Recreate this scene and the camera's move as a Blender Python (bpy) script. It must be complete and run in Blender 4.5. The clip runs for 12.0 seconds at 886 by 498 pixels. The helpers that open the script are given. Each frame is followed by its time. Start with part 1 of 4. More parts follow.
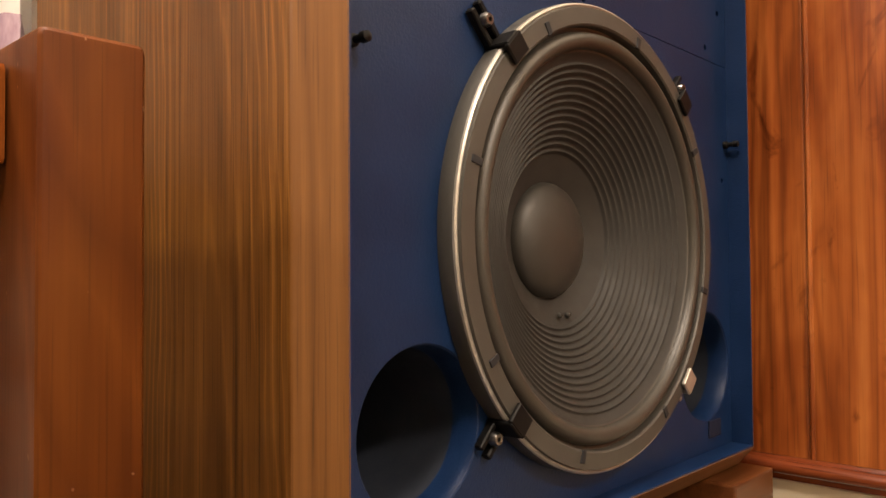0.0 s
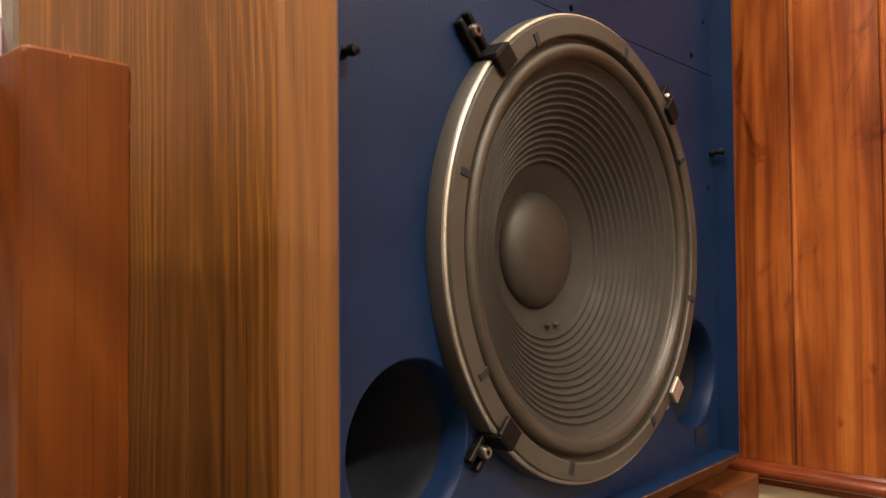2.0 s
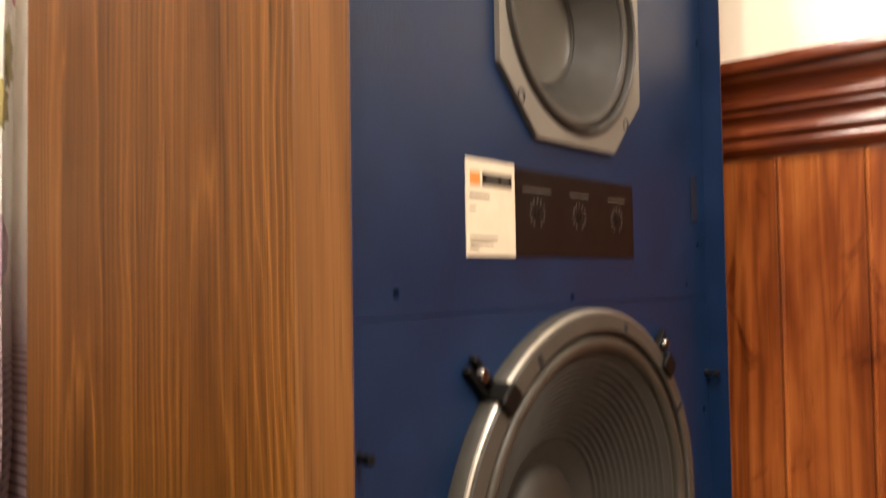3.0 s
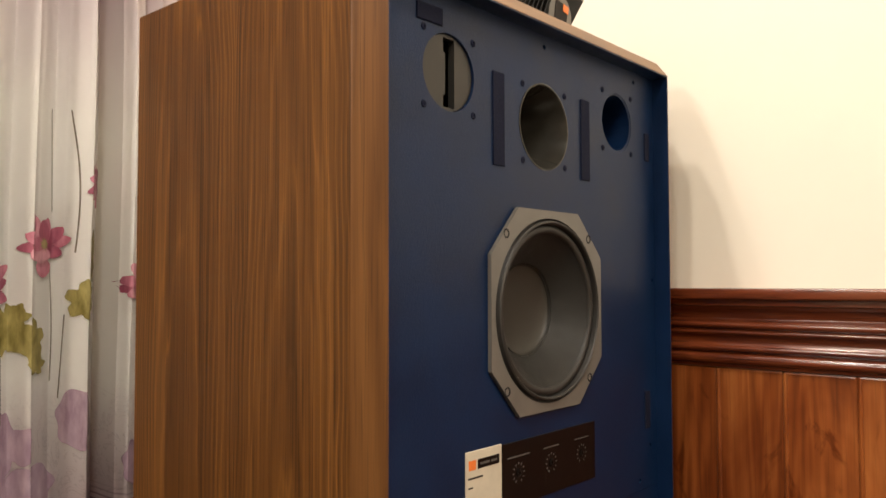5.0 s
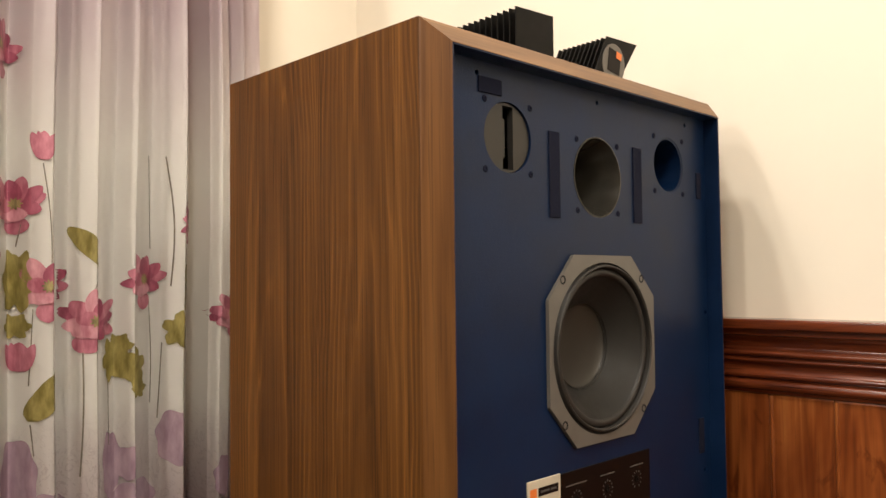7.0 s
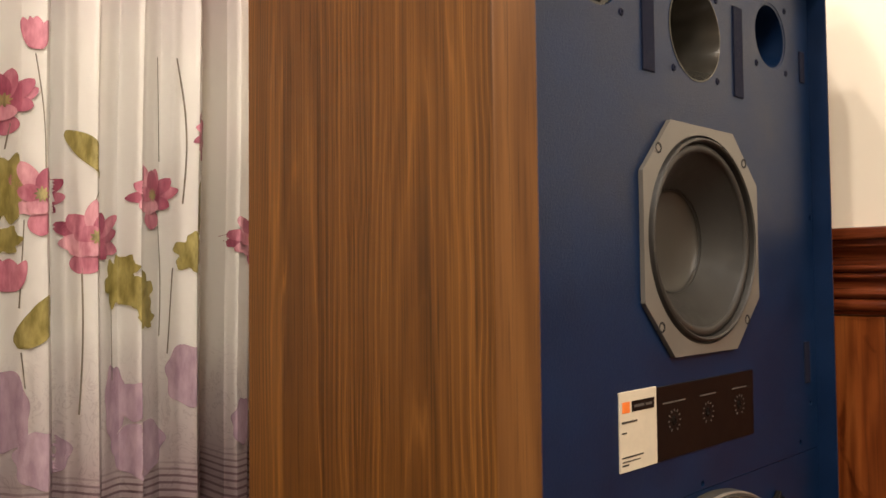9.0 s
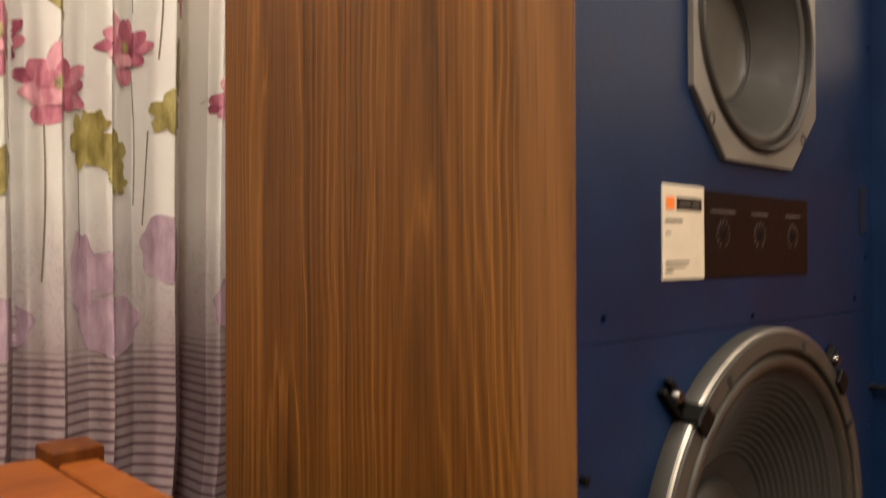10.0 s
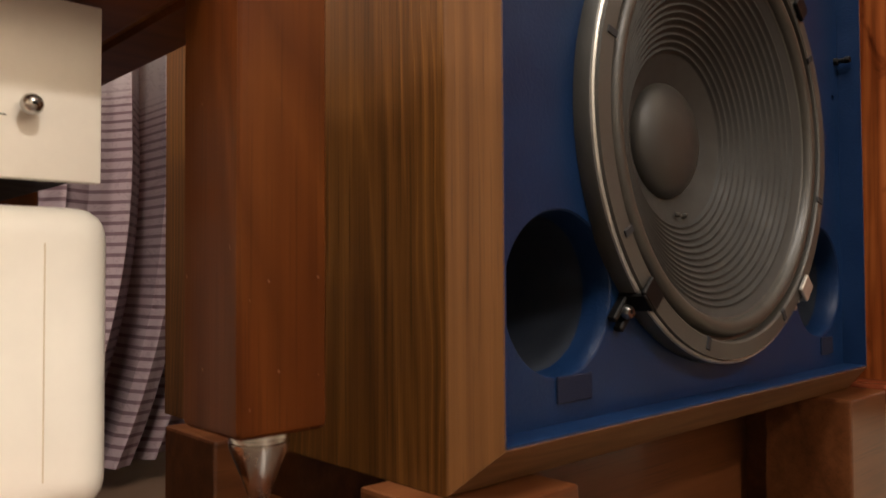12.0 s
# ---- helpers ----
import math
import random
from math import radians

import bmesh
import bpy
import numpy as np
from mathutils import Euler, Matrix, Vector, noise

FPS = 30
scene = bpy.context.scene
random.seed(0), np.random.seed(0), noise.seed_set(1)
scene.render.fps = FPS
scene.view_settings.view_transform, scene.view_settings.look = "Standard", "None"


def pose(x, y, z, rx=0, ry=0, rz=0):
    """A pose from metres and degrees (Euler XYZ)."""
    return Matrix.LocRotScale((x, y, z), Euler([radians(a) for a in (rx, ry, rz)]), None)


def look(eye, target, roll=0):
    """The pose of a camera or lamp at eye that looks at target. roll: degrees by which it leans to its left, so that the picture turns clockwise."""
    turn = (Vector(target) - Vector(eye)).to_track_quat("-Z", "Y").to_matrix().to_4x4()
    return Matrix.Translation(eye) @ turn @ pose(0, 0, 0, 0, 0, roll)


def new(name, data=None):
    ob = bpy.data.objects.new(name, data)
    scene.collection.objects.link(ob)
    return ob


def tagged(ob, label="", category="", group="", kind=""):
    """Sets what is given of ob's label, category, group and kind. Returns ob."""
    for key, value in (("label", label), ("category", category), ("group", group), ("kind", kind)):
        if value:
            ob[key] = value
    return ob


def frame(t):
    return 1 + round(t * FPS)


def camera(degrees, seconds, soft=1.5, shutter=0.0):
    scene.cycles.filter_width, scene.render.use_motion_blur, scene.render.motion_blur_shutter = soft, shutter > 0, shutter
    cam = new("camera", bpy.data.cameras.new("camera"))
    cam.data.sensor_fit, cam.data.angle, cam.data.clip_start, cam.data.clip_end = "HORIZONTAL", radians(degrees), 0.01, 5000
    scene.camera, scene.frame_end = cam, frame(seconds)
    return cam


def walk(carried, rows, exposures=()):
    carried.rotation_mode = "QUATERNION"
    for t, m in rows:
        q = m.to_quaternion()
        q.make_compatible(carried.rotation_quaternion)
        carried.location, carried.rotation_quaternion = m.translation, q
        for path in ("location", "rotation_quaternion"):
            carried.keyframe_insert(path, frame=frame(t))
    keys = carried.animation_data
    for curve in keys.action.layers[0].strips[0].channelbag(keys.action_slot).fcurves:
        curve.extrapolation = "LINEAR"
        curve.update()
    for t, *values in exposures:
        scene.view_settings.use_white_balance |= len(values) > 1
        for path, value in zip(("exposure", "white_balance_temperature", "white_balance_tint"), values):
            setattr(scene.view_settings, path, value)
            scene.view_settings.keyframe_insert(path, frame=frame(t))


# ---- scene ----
cam = camera(58.8, 12.0, shutter=0.5)
PATH = [
    (0, (-0.3, -0.363, 0.406), (1.161, 1.001, 0.463), -0.4),
    (0.5, (-0.299, -0.363, 0.411), (1.168, 0.995, 0.467), -0.4),
    (1, (-0.299, -0.364, 0.411), (1.176, 0.986, 0.467), -0.4),
    (1.5, (-0.299, -0.362, 0.416), (1.184, 0.978, 0.47), -0.5),
    (2, (-0.3, -0.359, 0.416), (1.188, 0.977, 0.471), -0.5),
    (2.3, (-0.299, -0.362, 0.433), (1.185, 0.977, 0.487), -0.5),
    (2.5, (-0.299, -0.356, 0.479), (1.194, 0.974, 0.535), -0.8),
    (2.8, (-0.306, -0.341, 0.599), (1.215, 0.957, 0.636), -0.7),
    (3, (-0.326, -0.364, 0.675), (1.183, 0.946, 0.744), -0.9),
    (3.5, (-0.401, -0.422, 0.823), (1.099, 0.899, 0.898), -0.5),
    (3.7, (-0.422, -0.439, 0.849), (1.079, 0.879, 0.937), -0.5),
    (5.3, (-0.541, -0.553, 0.982), (0.965, 0.762, 1.061), -0.1),
    (5.5, (-0.554, -0.569, 0.999), (0.942, 0.757, 1.064), -0.5),
    (6, (-0.581, -0.582, 1.01), (0.875, 0.787, 1.078), -0.5),
    (6.5, (-0.59, -0.595, 1.016), (0.829, 0.813, 1.082), -0.5),
    (8.3, (-0.554, -0.548, 0.963), (0.809, 0.913, 1.068), -0.7),
    (8.5, (-0.518, -0.495, 0.931), (0.842, 0.969, 1.018), -0.6),
    (9, (-0.49, -0.42, 0.882), (0.868, 1.047, 0.952), -0.6),
    (9.5, (-0.474, -0.391, 0.85), (0.888, 1.072, 0.921), -0.5),
    (10, (-0.406, -0.318, 0.71), (0.951, 1.15, 0.729), -0.2),
    (10.2, (-0.393, -0.297, 0.652), (0.97, 1.165, 0.68), -1.0),
    (10.3, (-0.379, -0.281, 0.61), (0.995, 1.171, 0.668), -1.4),
    (10.5, (-0.37, -0.273, 0.526), (1.004, 1.18, 0.559), -1.3),
    (10.7, (-0.365, -0.277, 0.472), (1.006, 1.179, 0.51), -1.0),
    (11, (-0.356, -0.292, 0.423), (1.004, 1.173, 0.467), -0.8),
    (11.5, (-0.353, -0.307, 0.352), (1.007, 1.158, 0.408), -0.6),
    (12, (-0.35, -0.327, 0.31), (1.014, 1.134, 0.37), -0.3),
]
walk(cam, [(t, look(eye, target, roll)) for t, eye, target, roll in PATH],
     [(0.0, 0.98, 6700, 15), (2.0, 1.00, 6700, 15), (2.5, 0.98, 6500, 14), (3.0, 0.86, 6300, 13), (3.7, 0.70, 6000, 11), (5.4, -0.26, 6000, 8), (6.7, -0.28, 6000, 8), (8.4, -0.34, 6150, 10), (9.0, 0.10, 6150, 11), (9.6, 0.22, 6200, 11), (10.5, 0.40, 6100, 12), (11.0, 0.58, 6000, 12), (12.0, 0.44, 5850, 11)])


# ---------------- light ----------------
world = bpy.data.worlds.new("room_air")
scene.world = world
world.use_nodes = True
world.node_tree.nodes["Background"].inputs[0].default_value = (1.0, 0.86, 0.68, 1)
world.node_tree.nodes["Background"].inputs[1].default_value = 0.012


def area_lamp(name, eye, target, size, watts, colour):
    data = bpy.data.lights.new(name, "AREA")
    data.shape, data.size, data.energy, data.color = "DISK", size, watts, colour
    ob = new(name, data)
    ob.matrix_world = look(eye, target)
    return ob


WARM = (1.0, 0.86, 0.69)
# a hanging lamp and two ceiling bulbs near the loudspeaker, a ceiling lamp further off, and two lamps to the side
area_lamp("hanging_light", (-0.64, -0.54, 2.10), (-0.64, -0.54, 0.0), 0.36, 21, WARM)
area_lamp("ceiling_light", (-0.45, -2.95, 2.97), (-0.45, -2.95, 0.0), 0.45, 82, WARM)
area_lamp("lamp_light", (-2.3, 0.34, 2.25), (0.3, 0.3, 0.9), 0.42, 25, WARM)
area_lamp("lamp_light", (-1.25, 0.46, 2.66), (0.0, 0.3, 0.9), 0.12, 11, WARM)
area_lamp("bulb_light", (-0.20, 0.33, 2.88), (-0.20, 0.33, 0.0), 0.10, 22, WARM)
area_lamp("bulb_light", (-0.44, -0.10, 2.88), (-0.44, -0.10, 0.0), 0.10, 22, WARM)

# ---------------- materials ----------------
def mat(name, rough=0.5, metal=0.0, coat=0.0):
    m = bpy.data.materials.new(name)
    m.use_nodes = True
    nt = m.node_tree
    b = nt.nodes["Principled BSDF"]
    b.inputs["Roughness"].default_value = rough
    b.inputs["Metallic"].default_value = metal
    b.inputs["Coat Weight"].default_value = coat
    b.inputs["Coat Roughness"].default_value = 0.12
    return m, nt, b


def node(nt, kind, **values):
    n = nt.nodes.new(kind)
    for key, value in values.items():
        n.inputs[key.replace("_", " ")].default_value = value
    return n


def coords(nt, scale=(1, 1, 1), turn=(0, 0, 0)):
    tc = nt.nodes.new("ShaderNodeTexCoord")
    mp = nt.nodes.new("ShaderNodeMapping")
    mp.inputs["Scale"].default_value = scale
    mp.inputs["Rotation"].default_value = [radians(a) for a in turn]
    nt.links.new(tc.outputs["Object"], mp.inputs["Vector"])
    return mp.outputs["Vector"]


def noise_tex(nt, vec, scale, detail=4.0, rough=0.55, distort=0.0):
    n = node(nt, "ShaderNodeTexNoise", Scale=scale, Detail=detail, Roughness=rough, Distortion=distort)
    nt.links.new(vec, n.inputs["Vector"])
    return n.outputs["Fac"]


def ramp(nt, fac, stops):
    r = nt.nodes.new("ShaderNodeValToRGB")
    e = r.color_ramp.elements
    while len(e) < len(stops):
        e.new(0.5)
    for el, (p, c) in zip(e, stops):
        el.position, el.color = p, (*c, 1)
    nt.links.new(fac, r.inputs["Fac"])
    return r.outputs["Color"]


def mix(nt, a, b, fac, mode="MIX"):
    m = nt.nodes.new("ShaderNodeMix")
    m.data_type, m.blend_type = "RGBA", mode
    for sock, v in ((m.inputs[0], fac), (m.inputs[6], a), (m.inputs[7], b)):
        if hasattr(v, "is_linked"):
            nt.links.new(v, sock)
        elif isinstance(v, tuple):
            sock.default_value = (*v, 1)
        else:
            sock.default_value = v
    return m.outputs[2]


def bump(nt, b, height, strength, dist=0.001):
    n = node(nt, "ShaderNodeBump", Strength=strength, Distance=dist)
    nt.links.new(height, n.inputs["Height"])
    nt.links.new(n.outputs["Normal"], b.inputs["Normal"])


def math_node(nt, op, a, b=None):
    n = nt.nodes.new("ShaderNodeMath")
    n.operation = op
    for i, v in enumerate((a, b)):
        if v is None:
            continue
        if hasattr(v, "is_linked"):
            nt.links.new(v, n.inputs[i])
        else:
            n.inputs[i].default_value = v
    return n.outputs[0]


def wood(name, dark, mid, light, rough=0.4, coat=0.0, axis="z", fine=1.0, figure=1.0, pores=0.6, knots=0.0, flecks=0.0, patches=0.0):
    """Long-grained wood: broad figure bent into arches, fine streaks, short dark pores."""
    m, nt, b = mat(name, rough, 0, coat)
    b.inputs["Specular IOR Level"].default_value = 0.5 if coat > 0.4 else 0.24
    def sc(a, l):
        return {"z": (a, a, l), "y": (a, l, a), "x": (l, a, a)}[axis]
    broad = noise_tex(nt, coords(nt, sc(9 * figure, 0.9)), 1.0, 3, 0.5, 0.9)
    bands = math_node(nt, "FRACT", math_node(nt, "MULTIPLY", broad, 9.0))
    bands = math_node(nt, "PINGPONG", bands, 0.5)
    streak = noise_tex(nt, coords(nt, sc(230 * fine, 2.2)), 1.0, 4, 0.65)
    wide = noise_tex(nt, coords(nt, sc(38 * fine, 0.8)), 1.0, 3, 0.6, 0.3)
    v = math_node(nt, "ADD", math_node(nt, "MULTIPLY", bands, 0.42), math_node(nt, "MULTIPLY", streak, 0.45))
    v = math_node(nt, "ADD", v, math_node(nt, "MULTIPLY", wide, 0.36))
    col = ramp(nt, v, [(0.28, dark), (0.52, mid), (0.80, light)])
    pore = noise_tex(nt, coords(nt, sc(520, 9)), 1.0, 2, 0.5)
    pm = ramp(nt, pore, [(0.30, (1 - pores,) * 3), (0.42, (1, 1, 1))])
    col = mix(nt, col, pm, 1.0, "MULTIPLY")
    if knots:
        spot = noise_tex(nt, coords(nt, sc(13, 6.5)), 1.0, 4, 0.6, 1.4)
        col = mix(nt, col, ramp(nt, spot, [(0.60, (1, 1, 1)), (0.74, (1 - knots, 1 - knots * 1.2, 1 - knots * 1.3))]), 1.0, "MULTIPLY")
    if patches:
        cloud = noise_tex(nt, coords(nt, sc(11, 4.0)), 1.0, 3, 0.6, 0.8)
        lo, hi = 1 - patches, 1 + patches
        col = mix(nt, col, ramp(nt, cloud, [(0.32, (lo, lo * 0.9, lo * 0.85)), (0.68, (hi, hi * 1.12, hi * 1.2))]), 1.0, "MULTIPLY")
    if flecks:
        chip = noise_tex(nt, coords(nt), 170.0, 1, 0.4)
        col = mix(nt, col, (0.42, 0.24, 0.14), ramp(nt, chip, [(0.785, (0, 0, 0)), (0.83, (0.5 * flecks,) * 3)]))
    nt.links.new(col, b.inputs["Base Color"])
    bump(nt, b, math_node(nt, "ADD", pore, streak), 0.12, 0.0006)
    return m


def plain(name, colour, rough=0.5, metal=0.0, var=0.12, scale=30.0, bumps=0.0, bump_scale=300.0, coat=0.0):
    m, nt, b = mat(name, rough, metal, coat)
    n = noise_tex(nt, coords(nt), scale, 5, 0.6)
    lo, hi = tuple(c * (1 - var) for c in colour), tuple(min(1, c * (1 + var)) for c in colour)
    nt.links.new(ramp(nt, n, [(0.3, lo), (0.7, hi)]), b.inputs["Base Color"])
    rr = ramp(nt, n, [(0.3, (rough * 0.85,) * 3), (0.7, (min(1, rough * 1.15),) * 3)])
    nt.links.new(rr, b.inputs["Roughness"])
    if bumps:
        bump(nt, b, noise_tex(nt, coords(nt), bump_scale, 3, 0.6), bumps, 0.001)
    return m


M = {}
def veneer(name, dark, mid, light, rough=0.40):
    """Two mirrored leaves of walnut veneer with tall arches and fine vertical streaks."""
    m, nt, b = mat(name, rough, 0, 0.0)
    b.inputs["Specular IOR Level"].default_value = 0.23
    tc = nt.nodes.new("ShaderNodeTexCoord")
    sep = nt.nodes.new("ShaderNodeSeparateXYZ")
    nt.links.new(tc.outputs["Object"], sep.inputs[0])
    leaf = math_node(nt, "ABSOLUTE", math_node(nt, "SUBTRACT", sep.outputs["Y"], 0.222))
    wob = noise_tex(nt, coords(nt, (6, 6, 2.0)), 1.0, 3, 0.5)
    e = math_node(nt, "SUBTRACT", leaf, math_node(nt, "ADD", math_node(nt, "MULTIPLY", wob, 0.06), 0.072))
    e2 = math_node(nt, "MULTIPLY", math_node(nt, "MULTIPLY", e, e), 760.0)
    f = math_node(nt, "ADD", e2, math_node(nt, "MULTIPLY", sep.outputs["Z"], 3.0))
    f = math_node(nt, "ADD", f, math_node(nt, "MULTIPLY", noise_tex(nt, coords(nt, (19, 19, 0.9)), 1.0, 3, 0.6), 2.6))
    band = math_node(nt, "PINGPONG", f, 0.5)
    fine = math_node(nt, "PINGPONG", math_node(nt, "MULTIPLY", f, 2.7), 0.5)
    streak = noise_tex(nt, coords(nt, (260, 260, 1.6)), 1.0, 4, 0.6)
    wide = noise_tex(nt, coords(nt, (26, 26, 0.9)), 1.0, 3, 0.6, 0.2)
    v = math_node(nt, "ADD", math_node(nt, "MULTIPLY", band, 0.26), math_node(nt, "MULTIPLY", streak, 0.46))
    v = math_node(nt, "ADD", v, math_node(nt, "MULTIPLY", wide, 0.52))
    col = ramp(nt, v, [(0.36, dark), (0.56, mid), (0.80, light)])
    # pale hairlines along the figure, coming and going
    hair = ramp(nt, band, [(0.40, (0, 0, 0)), (0.49, (1, 1, 1))])
    hair2 = ramp(nt, fine, [(0.40, (0, 0, 0)), (0.49, (0.18, 0.18, 0.18))])
    come = ramp(nt, noise_tex(nt, coords(nt, (34, 34, 1.3)), 1.0, 2, 0.5), [(0.44, (0, 0, 0)), (0.78, (0.65, 0.65, 0.65))])
    lines = mix(nt, mix(nt, hair, hair2, 1.0, "ADD"), come, 1.0, "MULTIPLY")
    col = mix(nt, col, tuple(min(1, 1.28 * c) for c in light), lines)
    pore = noise_tex(nt, coords(nt, (560, 560, 8)), 1.0, 2, 0.5)
    col = mix(nt, col, ramp(nt, pore, [(0.30, (0.62, 0.60, 0.58)), (0.44, (1, 1, 1))]), 1.0, "MULTIPLY")
    nt.links.new(col, b.inputs["Base Color"])
    bump(nt, b, math_node(nt, "ADD", pore, streak), 0.12, 0.0006)
    return m


M["walnut"] = veneer("walnut_veneer", (0.046, 0.0172, 0.0030), (0.098, 0.0380, 0.0064), (0.188, 0.079, 0.0150))
M["walnut_edge"] = wood("walnut_edge", (0.068, 0.0260, 0.0058), (0.116, 0.0465, 0.0108), (0.178, 0.078, 0.0205), 0.40, 0.0, "z", 0.8, 1.0, 0.3)
M["walnut_across"] = wood("walnut_across", (0.09, 0.040, 0.014), (0.16, 0.078, 0.030), (0.24, 0.130, 0.056), 0.40, 0.0, "x", 0.8, 1.0, 0.3)
M["walnut_edge"].node_tree.nodes["Principled BSDF"].inputs["Specular IOR Level"].default_value = 0.35
M["mahogany"] = wood("panel_wood", (0.105, 0.0225, 0.0052), (0.235, 0.060, 0.0125), (0.345, 0.112, 0.026), 0.30, 0.16, "z", 0.40, 1.2, 0.25, 0.75, 0.0, 0.26)
M["moulding"] = wood("moulding_wood", (0.07, 0.014, 0.005), (0.14, 0.030, 0.009), (0.20, 0.052, 0.015), 0.24, 0.5, "y", 0.5)
M["rack"] = wood("rack_wood", (0.047, 0.0112, 0.0017), (0.077, 0.0200, 0.0030), (0.112, 0.0320, 0.0050), 0.44, 0.0, "z", 0.35, 0.5, 0.2, 0.0, 0.8, 0.14)
M["rack_x"] = wood("rack_wood_across", (0.110, 0.0285, 0.0045), (0.165, 0.0440, 0.0070), (0.210, 0.060, 0.0105), 0.44, 0.0, "x", 0.35, 0.5, 0.2, 0.0, 0.5, 0.12)
for key in ("rack", "rack_x"):
    M[key].node_tree.nodes["Principled BSDF"].inputs["Specular IOR Level"].default_value = 0.10
M["stand"] = wood("stand_wood", (0.045, 0.013, 0.004), (0.085, 0.027, 0.008), (0.130, 0.047, 0.015), 0.35, 0.2, "x", 0.5, 0.6, 0.4)
M["blue"] = plain("blue_textured_paint", (0.0031, 0.0149, 0.053), 0.42, 0, 0.18, 14, 0.40, 430)
M["blue"].node_tree.nodes["Principled BSDF"].inputs["Specular IOR Level"].default_value = 0.28
M["cone"] = plain("dark_grey_paper_cone", (0.0168, 0.0158, 0.0136), 0.70, 0, 0.15, 40, 0.25, 900)
M["surround"] = plain("surround", (0.033, 0.030, 0.0245), 0.42, 0, 0.1, 60, 0.1, 700)
M["mid_cone"] = plain("grey_paper_cone", (0.0112, 0.0104, 0.0090), 0.6, 0, 0.14, 45, 0.2, 800)
M["dome"] = plain("dome", (0.026, 0.0246, 0.0213), 0.5, 0, 0.1, 60, 0.15, 900)
M["gasket"] = plain("gasket_grey", (0.042, 0.0397, 0.0342), 0.48, 0, 0.12, 50, 0.15, 600)
M["rim"] = plain("cast_rim", (0.42, 0.40, 0.36), 0.38, 0.75, 0.15, 60, 0.1, 600)
M["frame_grey"] = plain("mid_frame_grey", (0.150, 0.141, 0.126), 0.44, 0.1, 0.10, 35, 0.1, 600)
M["rubber"] = plain("black_rubber", (0.022, 0.020, 0.018), 0.5, 0, 0.1, 60)
M["black"] = plain("black_metal", (0.0034, 0.0031, 0.0030), 0.5, 0.0, 0.2, 60, 0.05, 500)
M["steel"] = plain("steel", (0.55, 0.53, 0.50), 0.25, 1.0, 0.1, 80)
M["gunmetal"] = plain("dark_steel", (0.20, 0.19, 0.18), 0.28, 1.0, 0.1, 80)
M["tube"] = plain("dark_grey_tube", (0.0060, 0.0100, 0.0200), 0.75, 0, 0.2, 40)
M["slot"] = plain("grey_plate", (0.030, 0.028, 0.025), 0.42, 0.2, 0.1, 60)
M["horn"] = plain("horn_grey", (0.046, 0.043, 0.036), 0.22, 0.3, 0.2, 25)
M["velcro"] = plain("navy_fastener_tape", (0.010, 0.012, 0.028), 0.9, 0, 0.25, 300, 0.6, 900)
M["paper"] = plain("label_paper", (0.60, 0.54, 0.43), 0.55, 0, 0.06, 60)
M["orange"] = plain("orange_print", (0.85, 0.22, 0.04), 0.5)
M["plate"] = plain("dark_brown_plate", (0.0075, 0.0046, 0.0040), 0.42, 0, 0.15, 40)
for key in ("plate", "velcro", "black"):
    M[key].node_tree.nodes["Principled BSDF"].inputs["Specular IOR Level"].default_value = 0.15
M["print"] = plain("grey_print", (0.095, 0.090, 0.085), 0.5)
M["wall"] = plain("cream_wall_paint", (0.86, 0.79, 0.675), 0.75, 0, 0.03, 3, 0.05, 160)
M["ceiling"] = plain("white_ceiling_paint", (0.80, 0.76, 0.68), 0.8, 0, 0.03, 3)
M["floor"] = plain("floor_tile", (0.050, 0.030, 0.019), 0.3, 0, 0.2, 6)
M["skirting"] = plain("cream_skirting_tile", (0.66, 0.58, 0.44), 0.3, 0, 0.08, 9)
M["amp"] = plain("champagne_metal", (0.82, 0.78, 0.70), 0.38, 0.12, 0.05, 25, 0.05, 900)
M["case"] = plain("cream_case", (0.86, 0.83, 0.75), 0.45, 0.0, 0.04, 20)
M["hole"] = plain("black_hole", (0.006, 0.006, 0.008), 0.8)


# ---------------- mesh helpers ----------------
def thing(name, at, label, category, group="", kind=""):
    e = new(name)
    e.location = at
    e.empty_display_size = 0.05
    bpy.context.view_layer.update()
    return tagged(e, label, category, group, kind)


def part(name, bm, material, parent=None, label="", smooth=False, recalc=True):
    if recalc:
        bmesh.ops.recalc_face_normals(bm, faces=bm.faces[:])
    me = bpy.data.meshes.new(name)
    bm.to_mesh(me)
    bm.free()
    me.materials.append(M[material] if isinstance(material, str) else material)
    if smooth:
        for p in me.polygons:
            p.use_smooth = True
        me.set_sharp_from_angle(angle=radians(32))
    ob = new(name, me)
    if parent:
        ob.parent = parent
        if parent.parent is None:
            ob.matrix_parent_inverse = Matrix.Translation(-parent.location)
    if label:
        ob["label"] = label
    return ob


def setting(name, bm, material, label, category):
    return tagged(part(name, bm, material), label, category, kind="structure")


